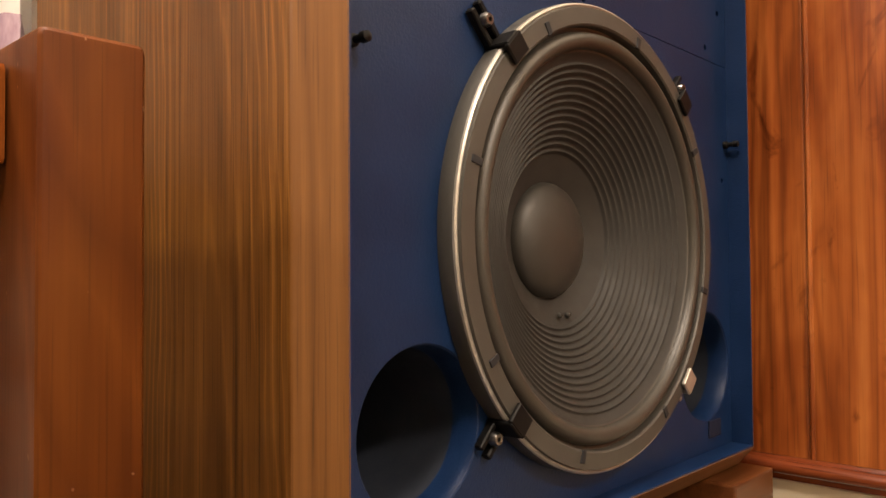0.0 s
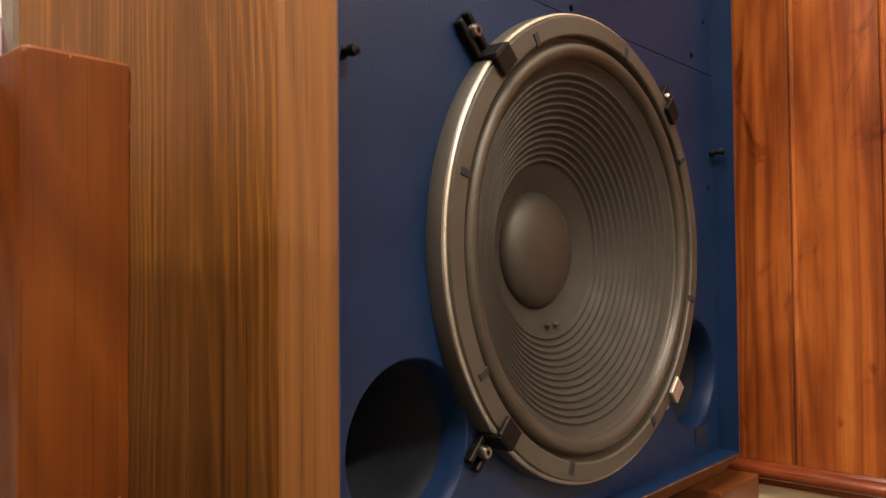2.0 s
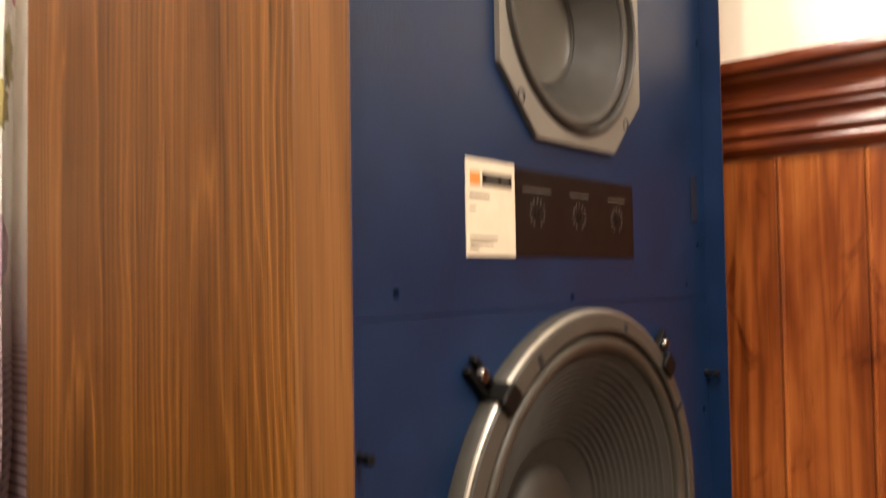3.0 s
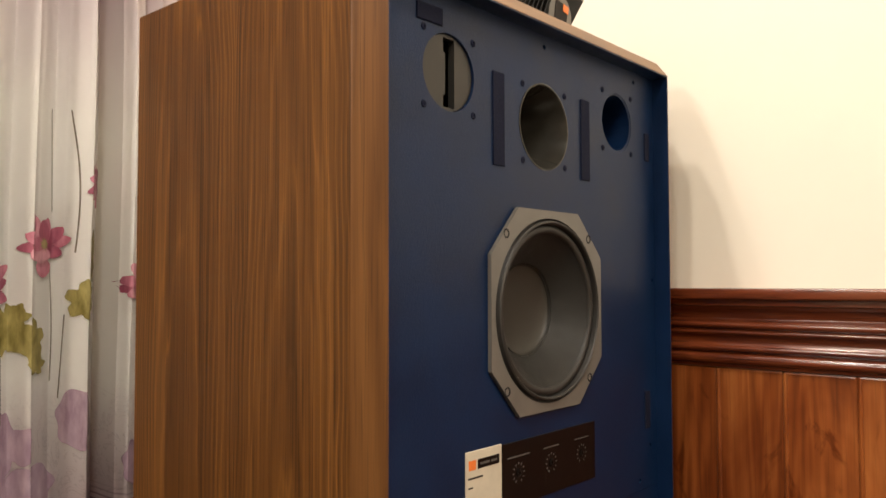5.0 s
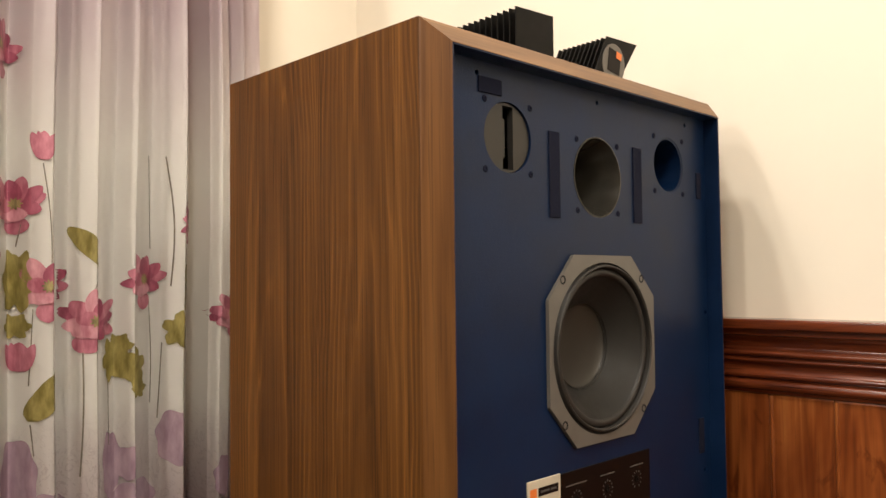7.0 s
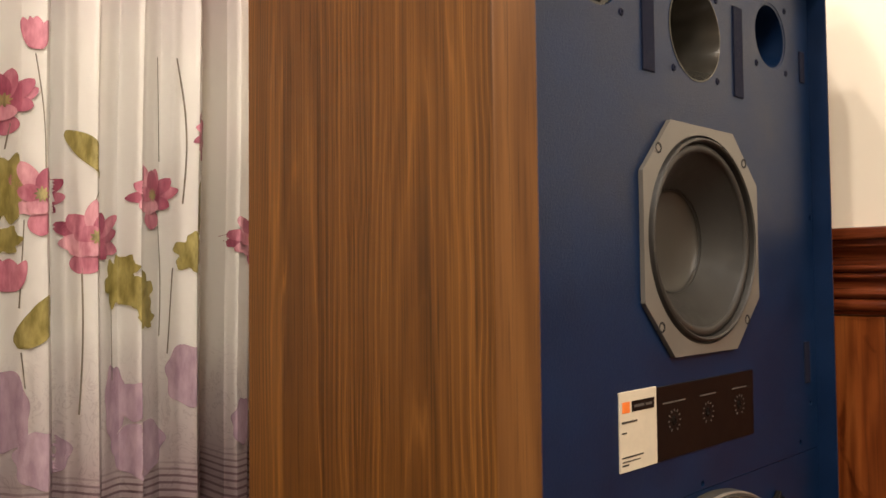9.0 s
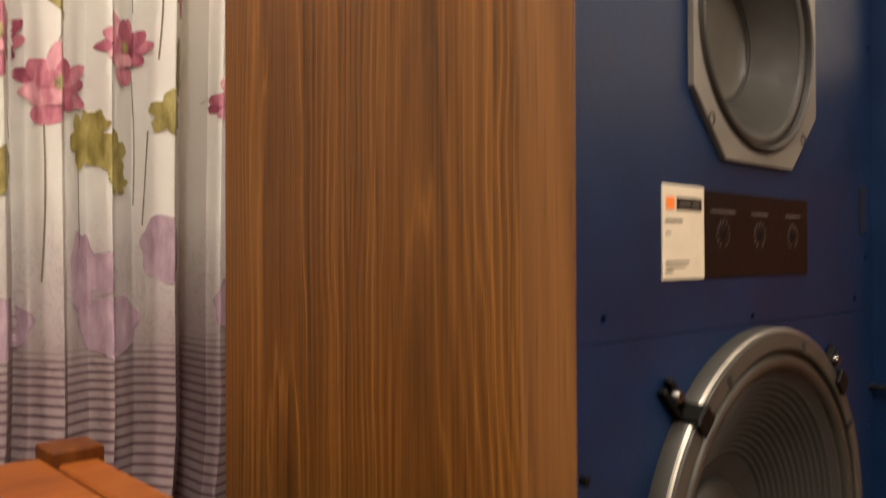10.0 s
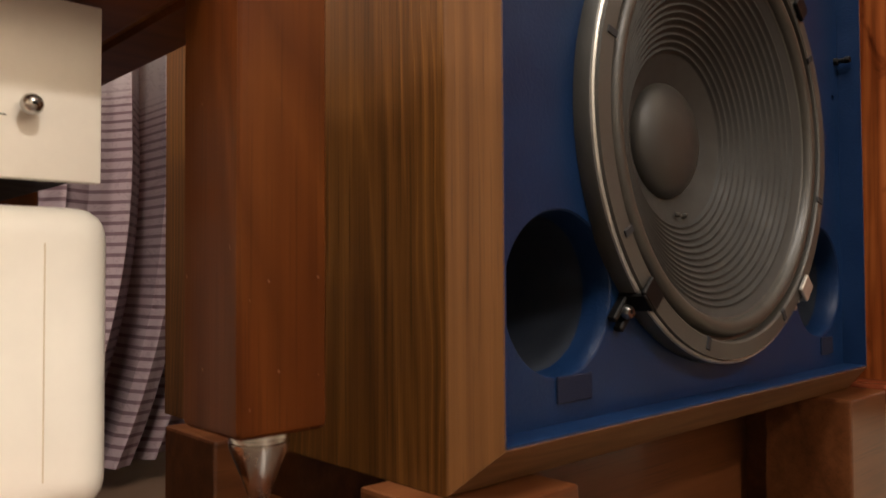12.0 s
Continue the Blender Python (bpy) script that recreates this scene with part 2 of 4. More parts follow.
def box(bm, lo, hi, bevel=0.0, seg=2, m=None):
    g = bmesh.ops.create_cube(bm, size=1.0)
    s = [hi[i] - lo[i] for i in range(3)]
    c = [(hi[i] + lo[i]) / 2 for i in range(3)]
    for v in g["verts"]:
        v.co = Vector((v.co.x * s[0] + c[0], v.co.y * s[1] + c[1], v.co.z * s[2] + c[2]))
    verts = g["verts"]
    if bevel:
        edges = list({e for v in verts for e in v.link_edges})
        r = bmesh.ops.bevel(bm, geom=edges, offset=bevel, segments=seg, profile=0.6, affect="EDGES")
        verts = list({v for f in r["faces"] for v in f.verts} | {v for v in verts if v.is_valid})
    if m is not None:
        for v in verts:
            v.co = m @ v.co
    return bm


def lathe(bm, profile, centre, seg=96, axis="y"):
    """Turns (radius, depth) pairs about an axis through centre."""
    rings = []
    for r, d in profile:
        ring = []
        for i in range(seg):
            a = 2 * math.pi * i / seg
            if axis == "y":
                p = (centre[0] + r * math.cos(a), centre[1] + d, centre[2] + r * math.sin(a))
            elif axis == "z":
                p = (centre[0] + r * math.cos(a), centre[1] + r * math.sin(a), centre[2] + d)
            else:
                p = (centre[0] + d, centre[1] + r * math.cos(a), centre[2] + r * math.sin(a))
            ring.append(bm.verts.new(p))
        rings.append(ring)
    for a, b in zip(rings, rings[1:]):
        for i in range(seg):
            j = (i + 1) % seg
            bm.faces.new((a[i], a[j], b[j], b[i]))
    return rings


def cap(bm, ring):
    bm.faces.new(ring)


def prism_xz(bm, outline, y0, y1):
    """A plate: outline of (x, z) pairs from y0 to y1."""
    a = [bm.verts.new((x, y0, z)) for x, z in outline]
    b = [bm.verts.new((x, y1, z)) for x, z in outline]
    bm.faces.new(a)
    bm.faces.new(b)
    n = len(a)
    for i in range(n):
        bm.faces.new((a[i], a[(i + 1) % n], b[(i + 1) % n], b[i]))


def circle_pts(cx, cz, r, n=64):
    return [(cx + r * math.cos(2 * math.pi * i / n), cz + r * math.sin(2 * math.pi * i / n)) for i in range(n)]


def holed_plate(bm, outer, holes, y0, y1):
    """A plate with openings through it, facing -y at y0."""
    edges = []
    for loop in [outer, *holes]:
        vs = [bm.verts.new((x, y0, z)) for x, z in loop]
        for i in range(len(vs)):
            edges.append(bm.edges.new((vs[i], vs[(i + 1) % len(vs)])))
    bmesh.ops.triangle_fill(bm, use_beauty=True, use_dissolve=False, edges=edges)
    r = bmesh.ops.extrude_face_region(bm, geom=bm.faces[:])
    for el in r["geom"]:
        if isinstance(el, bmesh.types.BMVert):
            el.co.y = y1


def screw(bm, x, y, z, r=0.0035, h=0.0015):
    rings = lathe(bm, [(r, 0.001), (r, -h * 0.4), (r * 0.75, -h), (r * 0.35, -h), (r * 0.3, -h * 0.3)], (x, y, z), 12)
    cap(bm, rings[-1])


# ---------------- room ----------------
WX, BY = 0.72, 1.08          # side wall face, back wall face
bm = bmesh.new(); box(bm, (-4.0, -4.2, -0.10), (WX + 0.2, BY + 0.2, 0.0))
setting("floor", bm, "floor", "dark brown polished floor", "floor")
bm = bmesh.new(); box(bm, (-4.2, -4.2, 3.0), (WX + 0.2, BY + 0.2, 3.1))
setting("ceiling", bm, "ceiling", "white painted ceiling", "ceiling")
bm = bmesh.new(); box(bm, (WX, -4.2, 0.0), (WX + 0.2, BY + 0.2, 3.0))
wall_east = setting("wall_east", bm, "wall", "cream painted wall above dark wood panelling", "wall")
bm = bmesh.new(); box(bm, (-4.2, BY, 0.0), (WX, BY + 0.2, 3.0))
setting("wall_north", bm, "wall", "cream painted wall behind a curtain", "wall")
bm = bmesh.new(); box(bm, (-4.2, -4.2, 0.0), (-4.0, BY, 3.0))
setting("wall_west", bm, "wall", "plain cream painted wall", "wall")
bm = bmesh.new(); box(bm, (-4.0, -4.2, 0.0), (WX, -4.0, 3.0))
setting("wall_south", bm, "wall", "plain cream painted wall", "wall")

# wainscot on the side wall
wains = thing("wainscot", (WX, 0, 0), "glossy reddish brown wood panelling with moulded rail", "panelling", kind="structure")
edge = BY - 0.003
while edge > -4.0:
    wdt = 0.1015 if edge < BY - 0.01 else edge - 0.880
    bm = bmesh.new()
    box(bm, (WX - 0.018, edge - wdt + 0.0004, 0.160), (WX + 0.002, edge - 0.0004, 0.8205), 0.0028, 2)
    part("plank", bm, "mahogany", wains)
    if edge < 0.9:
        bm = bmesh.new()
        r = lathe(bm, [(0.0032, 0.172), (0.0032, 0.818)], (WX - 0.0180, edge - 0.0030, 0), 10, "z"); cap(bm, r[0]); cap(bm, r[-1])
        part("bead", bm, "mahogany", wains, smooth=True)
    edge -= wdt


def run(name, outline, label):
    """A moulding along the side wall; outline of (x, z) pairs."""
    bm = bmesh.new()
    a = [bm.verts.new((x, BY - 0.002, z)) for x, z in outline]
    b = [bm.verts.new((x, -4.0, z)) for x, z in outline]
    bm.faces.new(a), bm.faces.new(b)
    for i in range(len(a)):
        j = (i + 1) % len(a)
        bm.faces.new((a[i], a[j], b[j], b[i]))
    return part(name, bm, "moulding", wains, label, smooth=True)


def arc(cx, cz, r, a0, a1, n=6):
    return [(cx + r * math.cos(radians(a0 + (a1 - a0) * i / n)), cz + r * math.sin(radians(a0 + (a1 - a0) * i / n))) for i in range(n + 1)]


W = WX - 0.001
run("cap_rail", [(W, 0.9445), (W - 0.046, 0.9445)] + arc(W - 0.0460, 0.9415, 0.0030, 90, 180, 3) + arc(W - 0.0455, 0.9310, 0.0038, 180, 270, 4) +
    [(W - 0.0400, 0.9266)] + arc(W - 0.0480, 0.8960, 0.0240, 70, 5, 6) + [(W - 0.0262, 0.8935)] + arc(W - 0.0262, 0.8875, 0.0052, 100, 250, 6) +
    [(W - 0.0250, 0.8810)] + arc(W - 0.0235, 0.8760, 0.0042, 110, 250, 5) + arc(W - 0.0330, 0.8630, 0.0130, 45, -35, 5) +
    arc(W - 0.0225, 0.8510, 0.0042, 120, 250, 5) + [(W - 0.0200, 0.8445)] + arc(W - 0.0195, 0.8350, 0.0085, 100, 260, 7) + [(W - 0.0190, 0.8215), (W, 0.8215)], "dark glossy moulded dado rail")
run("base_rail", [(W, 0.176), (W - 0.020, 0.176)] + arc(W - 0.022, 0.163, 0.009, 90, 270) + [(W - 0.020, 0.147), (W, 0.147)], "dark wood bead")
bm = bmesh.new(); box(bm, (WX - 0.012, -4.0, 0.0), (WX + 0.001, BY - 0.002, 0.145), 0.002, 1)
setting("baseboard", bm, "skirting", "cream tile skirting below the wood panelling", "skirting")

# ---------------- loudspeaker ----------------
XL, XR, ZB, ZT, YB = -0.015, 0.638, 0.171, 1.303, 0.440    # outer case
IL, IR, IB, IT = 0.008, 0.615, 0.201, 1.272                # opening at the front
BV = 0.030                                                 # depth of the slanted front edges
BAF = 0.026                                                # face of the baffle
CX = 0.3125
spk = thing("loudspeaker", (CX, 0.2, ZB), "large walnut studio loudspeaker with blue baffle, grille removed", "loudspeaker")


def case_wall(name, outer, inner, material, label=""):
    """One wall of the case. outer and inner: end points (x, z) of its outer and inner long edges."""
    (ax, az), (bx, bz) = outer
    (cx, cz), (dx, dz) = inner
    bm = bmesh.new()
    P = lambda x, y, z: bm.verts.new((x, y, z))
    v = [P(ax, BV, az), P(bx, BV, bz), P(bx, YB, bz), P(ax, YB, az), P(cx, 0, cz), P(dx, 0, dz), P(dx, YB, dz), P(cx, YB, cz)]
    for f in ((0, 1, 2, 3), (0, 4, 5, 1), (4, 7, 6, 5), (3, 2, 6, 7), (0, 3, 7, 4), (1, 5, 6, 2)):
        bm.faces.new([v[i] for i in f])
    bmesh.ops.recalc_face_normals(bm, faces=bm.faces[:])
    fe = [e for e in bm.edges if sorted((bm.verts[:].index(e.verts[0]), bm.verts[:].index(e.verts[1]))) in ([0, 1], [4, 5])]
    bmesh.ops.bevel(bm, geom=fe, offset=0.0018, segments=2, profile=0.5, affect="EDGES")
    ob = part(name, bm, material, spk, label)
    ob.data.materials.append(M["walnut_edge" if material == "walnut" else "walnut_across"])
    for p in ob.data.polygons:
        if p.normal.y < -0.3 and p.center.y < BV:
            p.material_index = 1
    return ob


def case_parts():
    G = 0.0004
    side = case_wall("side_panel", ((XL, ZB), (XL, ZT)), ((IL, IB), (IL, IT)), "walnut", "walnut veneer side")
    case_wall("side_panel", ((XR, ZB), (XR, ZT)), ((IR, IB), (IR, IT)), "walnut", "walnut veneer side")
    case_wall("top_panel", ((XL, ZT), (XR, ZT)), ((IL, IT), (IR, IT)), "walnut_across", "walnut veneer top with slanted front edge")
    case_wall("bottom_panel", ((XL, ZB), (XR, ZB)), ((IL, IB), (IR, IB)), "walnut_across", "walnut veneer bottom edge")
    bm = bmesh.new(); box(bm, (IL, YB - 0.02, IB), (IR, YB - 0.002, IT))
    part("back_panel", bm, "black", spk)


case_parts()
# blue lining of the recess in front of the baffle
LN = 0.0015
for lo, hi in (((IL - 0.001, 0.0012, IB), (IL + LN, BAF + 0.004, IT)), ((IR - LN, 0.0012, IB), (IR + 0.001, BAF + 0.004, IT)),
               ((IL, 0.0012, IT - LN), (IR, BAF + 0.004, IT + 0.001)), ((IL, 0.0012, IB - 0.001), (IR, BAF + 0.004, IB + LN))):
    bm = bmesh.new(); box(bm, lo, hi)
    part("recess_lining", bm, "blue", spk, "blue painted recess edge")

WO = (0.3172, 0.4350)      # woofer centre x, z
MI = (0.3135, 0.920)      # midrange
PL, PR, PRAD = (0.0945, 0.2945), (0.547, 0.298), 0.0612
HO, HR = (0.3115, 1.152), 0.0555
SL, TW, SR = (0.126, 1.185), (0.500, 1.186), 0.0430
SEAM = 0.646
pin_holes = [(0.072, 1.255), (0.3125, 1.255), (0.552, 1.255), (0.558, 0.660), (0.306, 0.653), (0.072, 0.663), (0.598, 0.510), (0.606, 0.957), (0.592, 0.707)]
up = [h for h in pin_holes if h[1] > SEAM]
dn = [h for h in pin_holes if h[1] < SEAM]
bm = bmesh.new()
holed_plate(bm, [(IL + LN, SEAM + 0.0004), (IR - LN, SEAM + 0.0004), (IR - LN, IT - LN), (IL + LN, IT - LN)],
            [circle_pts(MI[0] + 0.0015, MI[1], 0.114), circle_pts(*HO, HR), circle_pts(*SL, SR), circle_pts(*TW, SR)] + [circle_pts(x, z, 0.0035, 12) for x, z in up], BAF, BAF + 0.02)
part("baffle", bm, "blue", spk, "blue textured upper baffle")
bm = bmesh.new()
holed_plate(bm, [(IL + LN, IB + LN), (IR - LN, IB + LN), (IR - LN, SEAM - 0.0004), (IL + LN, SEAM - 0.0004)],
            [circle_pts(*WO, 0.186), circle_pts(*PL, PRAD), circle_pts(*PR, PRAD)] + [circle_pts(x, z, 0.0035, 12) for x, z in dn], BAF, BAF + 0.02)
part("baffle", bm, "blue", spk, "blue textured lower baffle")
for x, z in pin_holes:
    bm = bmesh.new()
    r = lathe(bm, [(0.0036, BAF + 0.004), (0.0036, BAF + 0.019)], (x, 0, z), 12); cap(bm, r[-1])
    part("peg_hole", bm, "hole", spk, "dark peg hole")

# bass driver
RF = 0.0085
def driver_part(name, profile, centre, material, parent, seg=128, close=False, label=""):
    bm = bmesh.new()
    r = lathe(bm, profile, centre, seg)
    if close:
        cap(bm, r[-1])
    return part(name, bm, material, parent, label, smooth=True)


C = (WO[0], 0, WO[1])
BASS = 1.020                # radius of the driver against its drawing
def bass_part(name, profile, *rest):
    return driver_part(name, [(r * BASS, d) for r, d in profile], *rest)


bass = bass_part("bass_driver", [(0.2020, BAF + 0.002), (0.2035, BAF - 0.002), (0.2035, RF + 0.0040), (0.2030, RF + 0.0025)], C, "gasket", spk, 160, False, "large grey bass driver with cast rim")
bass_part("rim", [(0.2030, RF + 0.0025), (0.2026, RF + 0.0008), (0.2012, RF - 0.0004), (0.1992, RF + 0.0006)], C, "rim", bass, 160, False, "bare metal lip")
bass_part("gasket", [(0.1996, RF + 0.0010), (0.1988, RF - 0.0022), (0.1850, RF - 0.0030), (0.1835, RF - 0.0015), (0.1830, RF + 0.006)], C, "gasket", bass, 160)
prof = [(0.1832, RF + 0.0055), (0.1805, RF + 0.0065)]
for i in range(13):
    a = math.pi * i / 12
    prof.append((0.1720 + 0.0075 * math.cos(a), RF + 0.006 - 0.0085 * math.sin(a)))
prof += [(0.1628, RF + 0.0075)]
bass_part("surround", prof, C, "surround", bass, 160)
prof = []
r0, r1, d0, d1 = 0.1630, 0.0525, RF + 0.0072, RF + 0.0700
N = 190
for i in range(N + 1):
    f = i / N
    r = r0 + (r1 - r0) * f
    d = d0 + (d1 - d0) * (f ** 0.92)
    if 0.079 < r < 0.156:
        k = (r - 0.079) / (0.156 - 0.079) * 13
        d -= 0.0023 * (0.5 - 0.5 * math.cos(2 * math.pi * k)) ** 1.6
    prof.append((r, d))
bass_part("cone", prof, C, "cone", bass, 160)
prof = [(0.0545 * math.cos(radians(a)), RF + 0.0695 - 0.0225 * math.sin(radians(a))) for a in range(0, 88, 6)]
bass_part("dust_dome", prof, C, "dome", bass, 96, True)
for k in range(8):
    a = radians(22.5 + 45 * k + 7)
    m = Matrix.Translation((C[0] + 0.1945 * math.cos(a), RF - 0.0032, C[2] + 0.1945 * math.sin(a))) @ Matrix.Rotation(-a, 4, "Y")
    bm = bmesh.new(); box(bm, (-0.0075, -0.0006, -0.0030), (0.0035, 0.002, 0.0030), 0.0004, 1, m)
    part("bolt_slot", bm, "hole", bass)
for dx in (-0.004, 0.005):
    bm = bmesh.new(); screw(bm, C[0] + 0.008 + dx * 1.5, RF + 0.0565, C[2] - 0.0715, 0.0026, 0.0035)
    part("lead_eyelet", bm, "gasket", bass)
for sx, sz in ((-1, 1), (-1, -1), (1, 1), (1, -1)):
    a = math.atan2(sz * 0.152, sx * 0.150)
    m = Matrix.Translation((C[0], 0, C[2])) @ Matrix.Rotation(-a, 4, "Y")
    bm = bmesh.new()
    box(bm, (0.191, RF - 0.0075, -0.011), (0.209, RF - 0.0035, 0.011), 0.001, 1, m)
    box(bm, (0.2065, RF - 0.0070, -0.009), (0.2105, BAF - 0.0005, 0.009), 0.001, 1, m)
    tip = {(-1, -1): 0.233, (1, -1): 0.226}.get((sx, sz), 0.242)
    box(bm, (0.2090, BAF - 0.008, -0.0085), (tip, BAF - 0.0005, -0.003), 0.001, 1, m)
    box(bm, (0.2090, BAF - 0.008, 0.003), (tip, BAF - 0.0005, 0.0085), 0.001, 1, m)
    clamp = part("clamp", bm, "rim" if (sx, sz) == (1, -1) else "black", bass, "bare metal driver clamp" if (sx, sz) == (1, -1) else "black driver clamp")
    p = m @ Vector((tip - 0.014, 0, 0))
    bm = bmesh.new(); screw(bm, p.x, BAF - 0.008, p.z, 0.0058, 0.005)
    part("clamp_screw", bm, "gunmetal", clamp, smooth=True)

# midrange driver
h, c = 0.1250, 0.0578
hl = 0.1215
octo = [(-hl, -h + c), (-h + c, -h), (h - c, -h), (h, -h + c), (h, h - c), (h - c, h), (-h + c, h), (-hl, h - c)]
bm = bmesh.new()
holed_plate(bm, [(MI[0] + x, MI[1] + z) for x, z in octo], [circle_pts(MI[0] + 0.0015, MI[1], 0.1155, 96)], BAF - 0.006, BAF - 0.0005)
mid = part("midrange_driver", bm, "frame_grey", spk, "midrange driver with pale grey octagonal frame")
C2 = (MI[0] + 0.0015, 0, MI[1])
F0 = BAF - 0.006
driver_part("gasket_ring", [(0.1156, F0 + 0.006), (0.1156, F0 + 0.0005), (0.1148, F0 - 0.0012), (0.1132, F0 + 0.0012), (0.1118, F0 - 0.0030), (0.1098, F0 - 0.0042), (0.1080, F0 - 0.0025), (0.1070, F0 + 0.006)], C2, "rubber", mid)
prof = [(0.1072, F0 + 0.0055)] + [(0.1020 + 0.0055 * math.cos(math.pi * i / 8), F0 + 0.006 - 0.0045 * math.sin(math.pi * i / 8)) for i in range(9)]
driver_part("surround", prof, C2, "rubber", mid)
prof = [(0.0966 - 0.038 * i / 10, F0 + 0.006 + 0.036 * (i / 10) ** 0.9) for i in range(11)]
driver_part("cone", prof, C2, "mid_cone", mid)
prof = [(0.0588 * math.cos(radians(a)), F0 + 0.0425 + 0.012 * math.sin(radians(a))) for a in range(0, 88, 6)]
prof = [(0.0600, F0 + 0.0395), (0.0595, F0 + 0.0428)] + prof
driver_part("dust_cap", prof, C2, "surround", mid, 96, True)
for sx in (-1, 1):
    for sz in (-1, 1):
        bm = bmesh.new()
        r = lathe(bm, [(0.0060, F0 - 0.0004), (0.0056, F0 - 0.0007), (0.0040, F0 - 0.0005), (0.0034, F0 + 0.001)], (MI[0] + sx * 0.0925, 0, MI[1] + sz * 0.0925), 16); cap(bm, r[-1])
        part("bolt", bm, "hole", mid)

# horn throat, slot tweeter, empty tweeter opening
driver_part("horn_throat", [(HR - 0.0002, BAF - 0.0006), (HR - 0.0018, BAF - 0.0008), (HR - 0.0030, BAF + 0.002)] + [(HR - 0.003 - 0.034 * (i / 12), BAF + 0.002 + 0.12 * (i / 12) ** 1.1) for i in range(1, 13)], (HO[0], 0, HO[1]), "horn", spk, 96, True, "grey metal horn throat")
bm = bmesh.new()
holed_plate(bm, circle_pts(*SL, SR - 0.0008, 64), [[(SL[0] - 0.007, SL[1] - 0.0385), (SL[0] + 0.012, SL[1] - 0.0385), (SL[0] + 0.012, SL[1] + 0.0385), (SL[0] - 0.007, SL[1] + 0.0385)]], BAF + 0.003, BAF + 0.012)
slot = part("slot_tweeter", bm, "slot", spk, "round grey slot tweeter")
bm = bmesh.new()
prism_xz(bm, [(SL[0] - 0.013, SL[1] - 0.04), (SL[0] + 0.016, SL[1] - 0.04), (SL[0] + 0.016, SL[1] + 0.04), (SL[0] - 0.013, SL[1] + 0.04)], BAF + 0.028, BAF + 0.030)
part("slot_back", bm, "stand", slot)
bm = bmesh.new(); box(bm, (SL[0] - 0.0060, BAF + 0.0065, SL[1] - 0.024), (SL[0] + 0.0015, BAF + 0.0282, SL[1] + 0.024), 0.001, 1)
part("vane", bm, "slot", slot)
driver_part("tweeter_opening", [(SR, BAF + 0.0008), (SR - 0.003, BAF + 0.0015), (SR - 0.004, BAF + 0.05)], (TW[0], 0, TW[1]), "blue", spk, 64, True, "empty blue tweeter opening")
for (cx, cz), s in ((SL, 0.0415), (HO, 0.0475), (TW, 0.0415)):
    for sx in (-1, 1):
        for sz in (-1, 1):
            bm = bmesh.new(); screw(bm, cx + sx * s, BAF, cz + sz * s, 0.0042, 0.0012)
            part("screw", bm, "velcro", spk)

# ports
for (px, pz) in (PL, PR):
    prof = [(PRAD + 0.0002, BAF + 0.0005), (PRAD - 0.0012, BAF + 0.0012), (PRAD - 0.0025, BAF + 0.005), (PRAD - 0.0035, BAF + 0.012), (PRAD - 0.0040, BAF + 0.024)]
    port = driver_part("port_tube", prof, (px, 0, pz), "blue", spk, 72, False, "deep bass port with a blue lip")
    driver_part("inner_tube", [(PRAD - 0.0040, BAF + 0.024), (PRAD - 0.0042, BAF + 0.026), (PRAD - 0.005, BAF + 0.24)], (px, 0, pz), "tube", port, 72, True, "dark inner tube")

# fastener tape pads and grille pegs
for x0, x1, z0, z1 in ((0.203, 0.225, 1.092, 1.203), (0.398, 0.420, 1.093, 1.203), (0.073, 0.114, 1.233, 1.252), (0.014, 0.030, 1.145, 1.205),
                       (0.583, 0.597, 1.140, 1.182), (0.575, 0.590, 0.735, 0.790), (0.088, 0.128, 0.217, 0.236), (0.550, 0.580, 0.217, 0.236)):
    bm = bmesh.new(); box(bm, (x0, BAF - 0.002, z0), (x1, BAF + 0.0003, z1), 0.0006, 1)
    part("fastener_pad", bm, "velcro", spk, "dark fastener tape pad")
for x, z in ((0.030, 0.556), (0.6055, 0.553)):
    bm = bmesh.new()
    r = lathe(bm, [(0.0045, BAF), (0.0045, BAF - 0.004), (0.0028, BAF - 0.005), (0.0028, BAF - 0.011), (0.0040, BAF - 0.012), (0.0036, BAF - 0.017), (0.001, BAF - 0.018)], (x, 0, z), 16); cap(bm, r[-1])
    part("grille_peg", bm, "black", spk, "black grille peg", smooth=True)

# control plate
bm = bmesh.new(); box(bm, (0.2155, BAF - 0.0014, 0.6905), (0.4265, BAF + 0.0003, 0.7665), 0.0004, 1)
plate = part("control_plate", bm, "plate", spk, "dark control plate")
bm = bmesh.new(); box(bm, (0.1505, BAF - 0.0016, 0.6905), (0.2155, BAF + 0.0003, 0.7680), 0.0004, 1)
paper = part("paper_label", bm, "paper", plate, "cream paper label")
def bars(name, rects, y, material, parent):
    for x0, x1, z0, z1 in rects:
        bm = bmesh.new(); box(bm, (x0, y - 0.0003, z0), (x1, y + 0.0002, z1))
        part(name, bm, material, parent)
YP = BAF - 0.0017
bars("orange_square", [(0.155, 0.1675, 0.7475, 0.758)], YP, "orange", paper)
bars("black_bar", [(0.171, 0.2105, 0.7475, 0.758)], YP, "plate", paper)
bars("print_bar", [(0.154, 0.180, 0.7375, 0.7395), (0.154, 0.162, 0.7275, 0.729), (0.154, 0.190, 0.704, 0.7055), (0.154, 0.184, 0.700, 0.7012), (0.154, 0.165, 0.6965, 0.698)], YP, "gasket", paper)
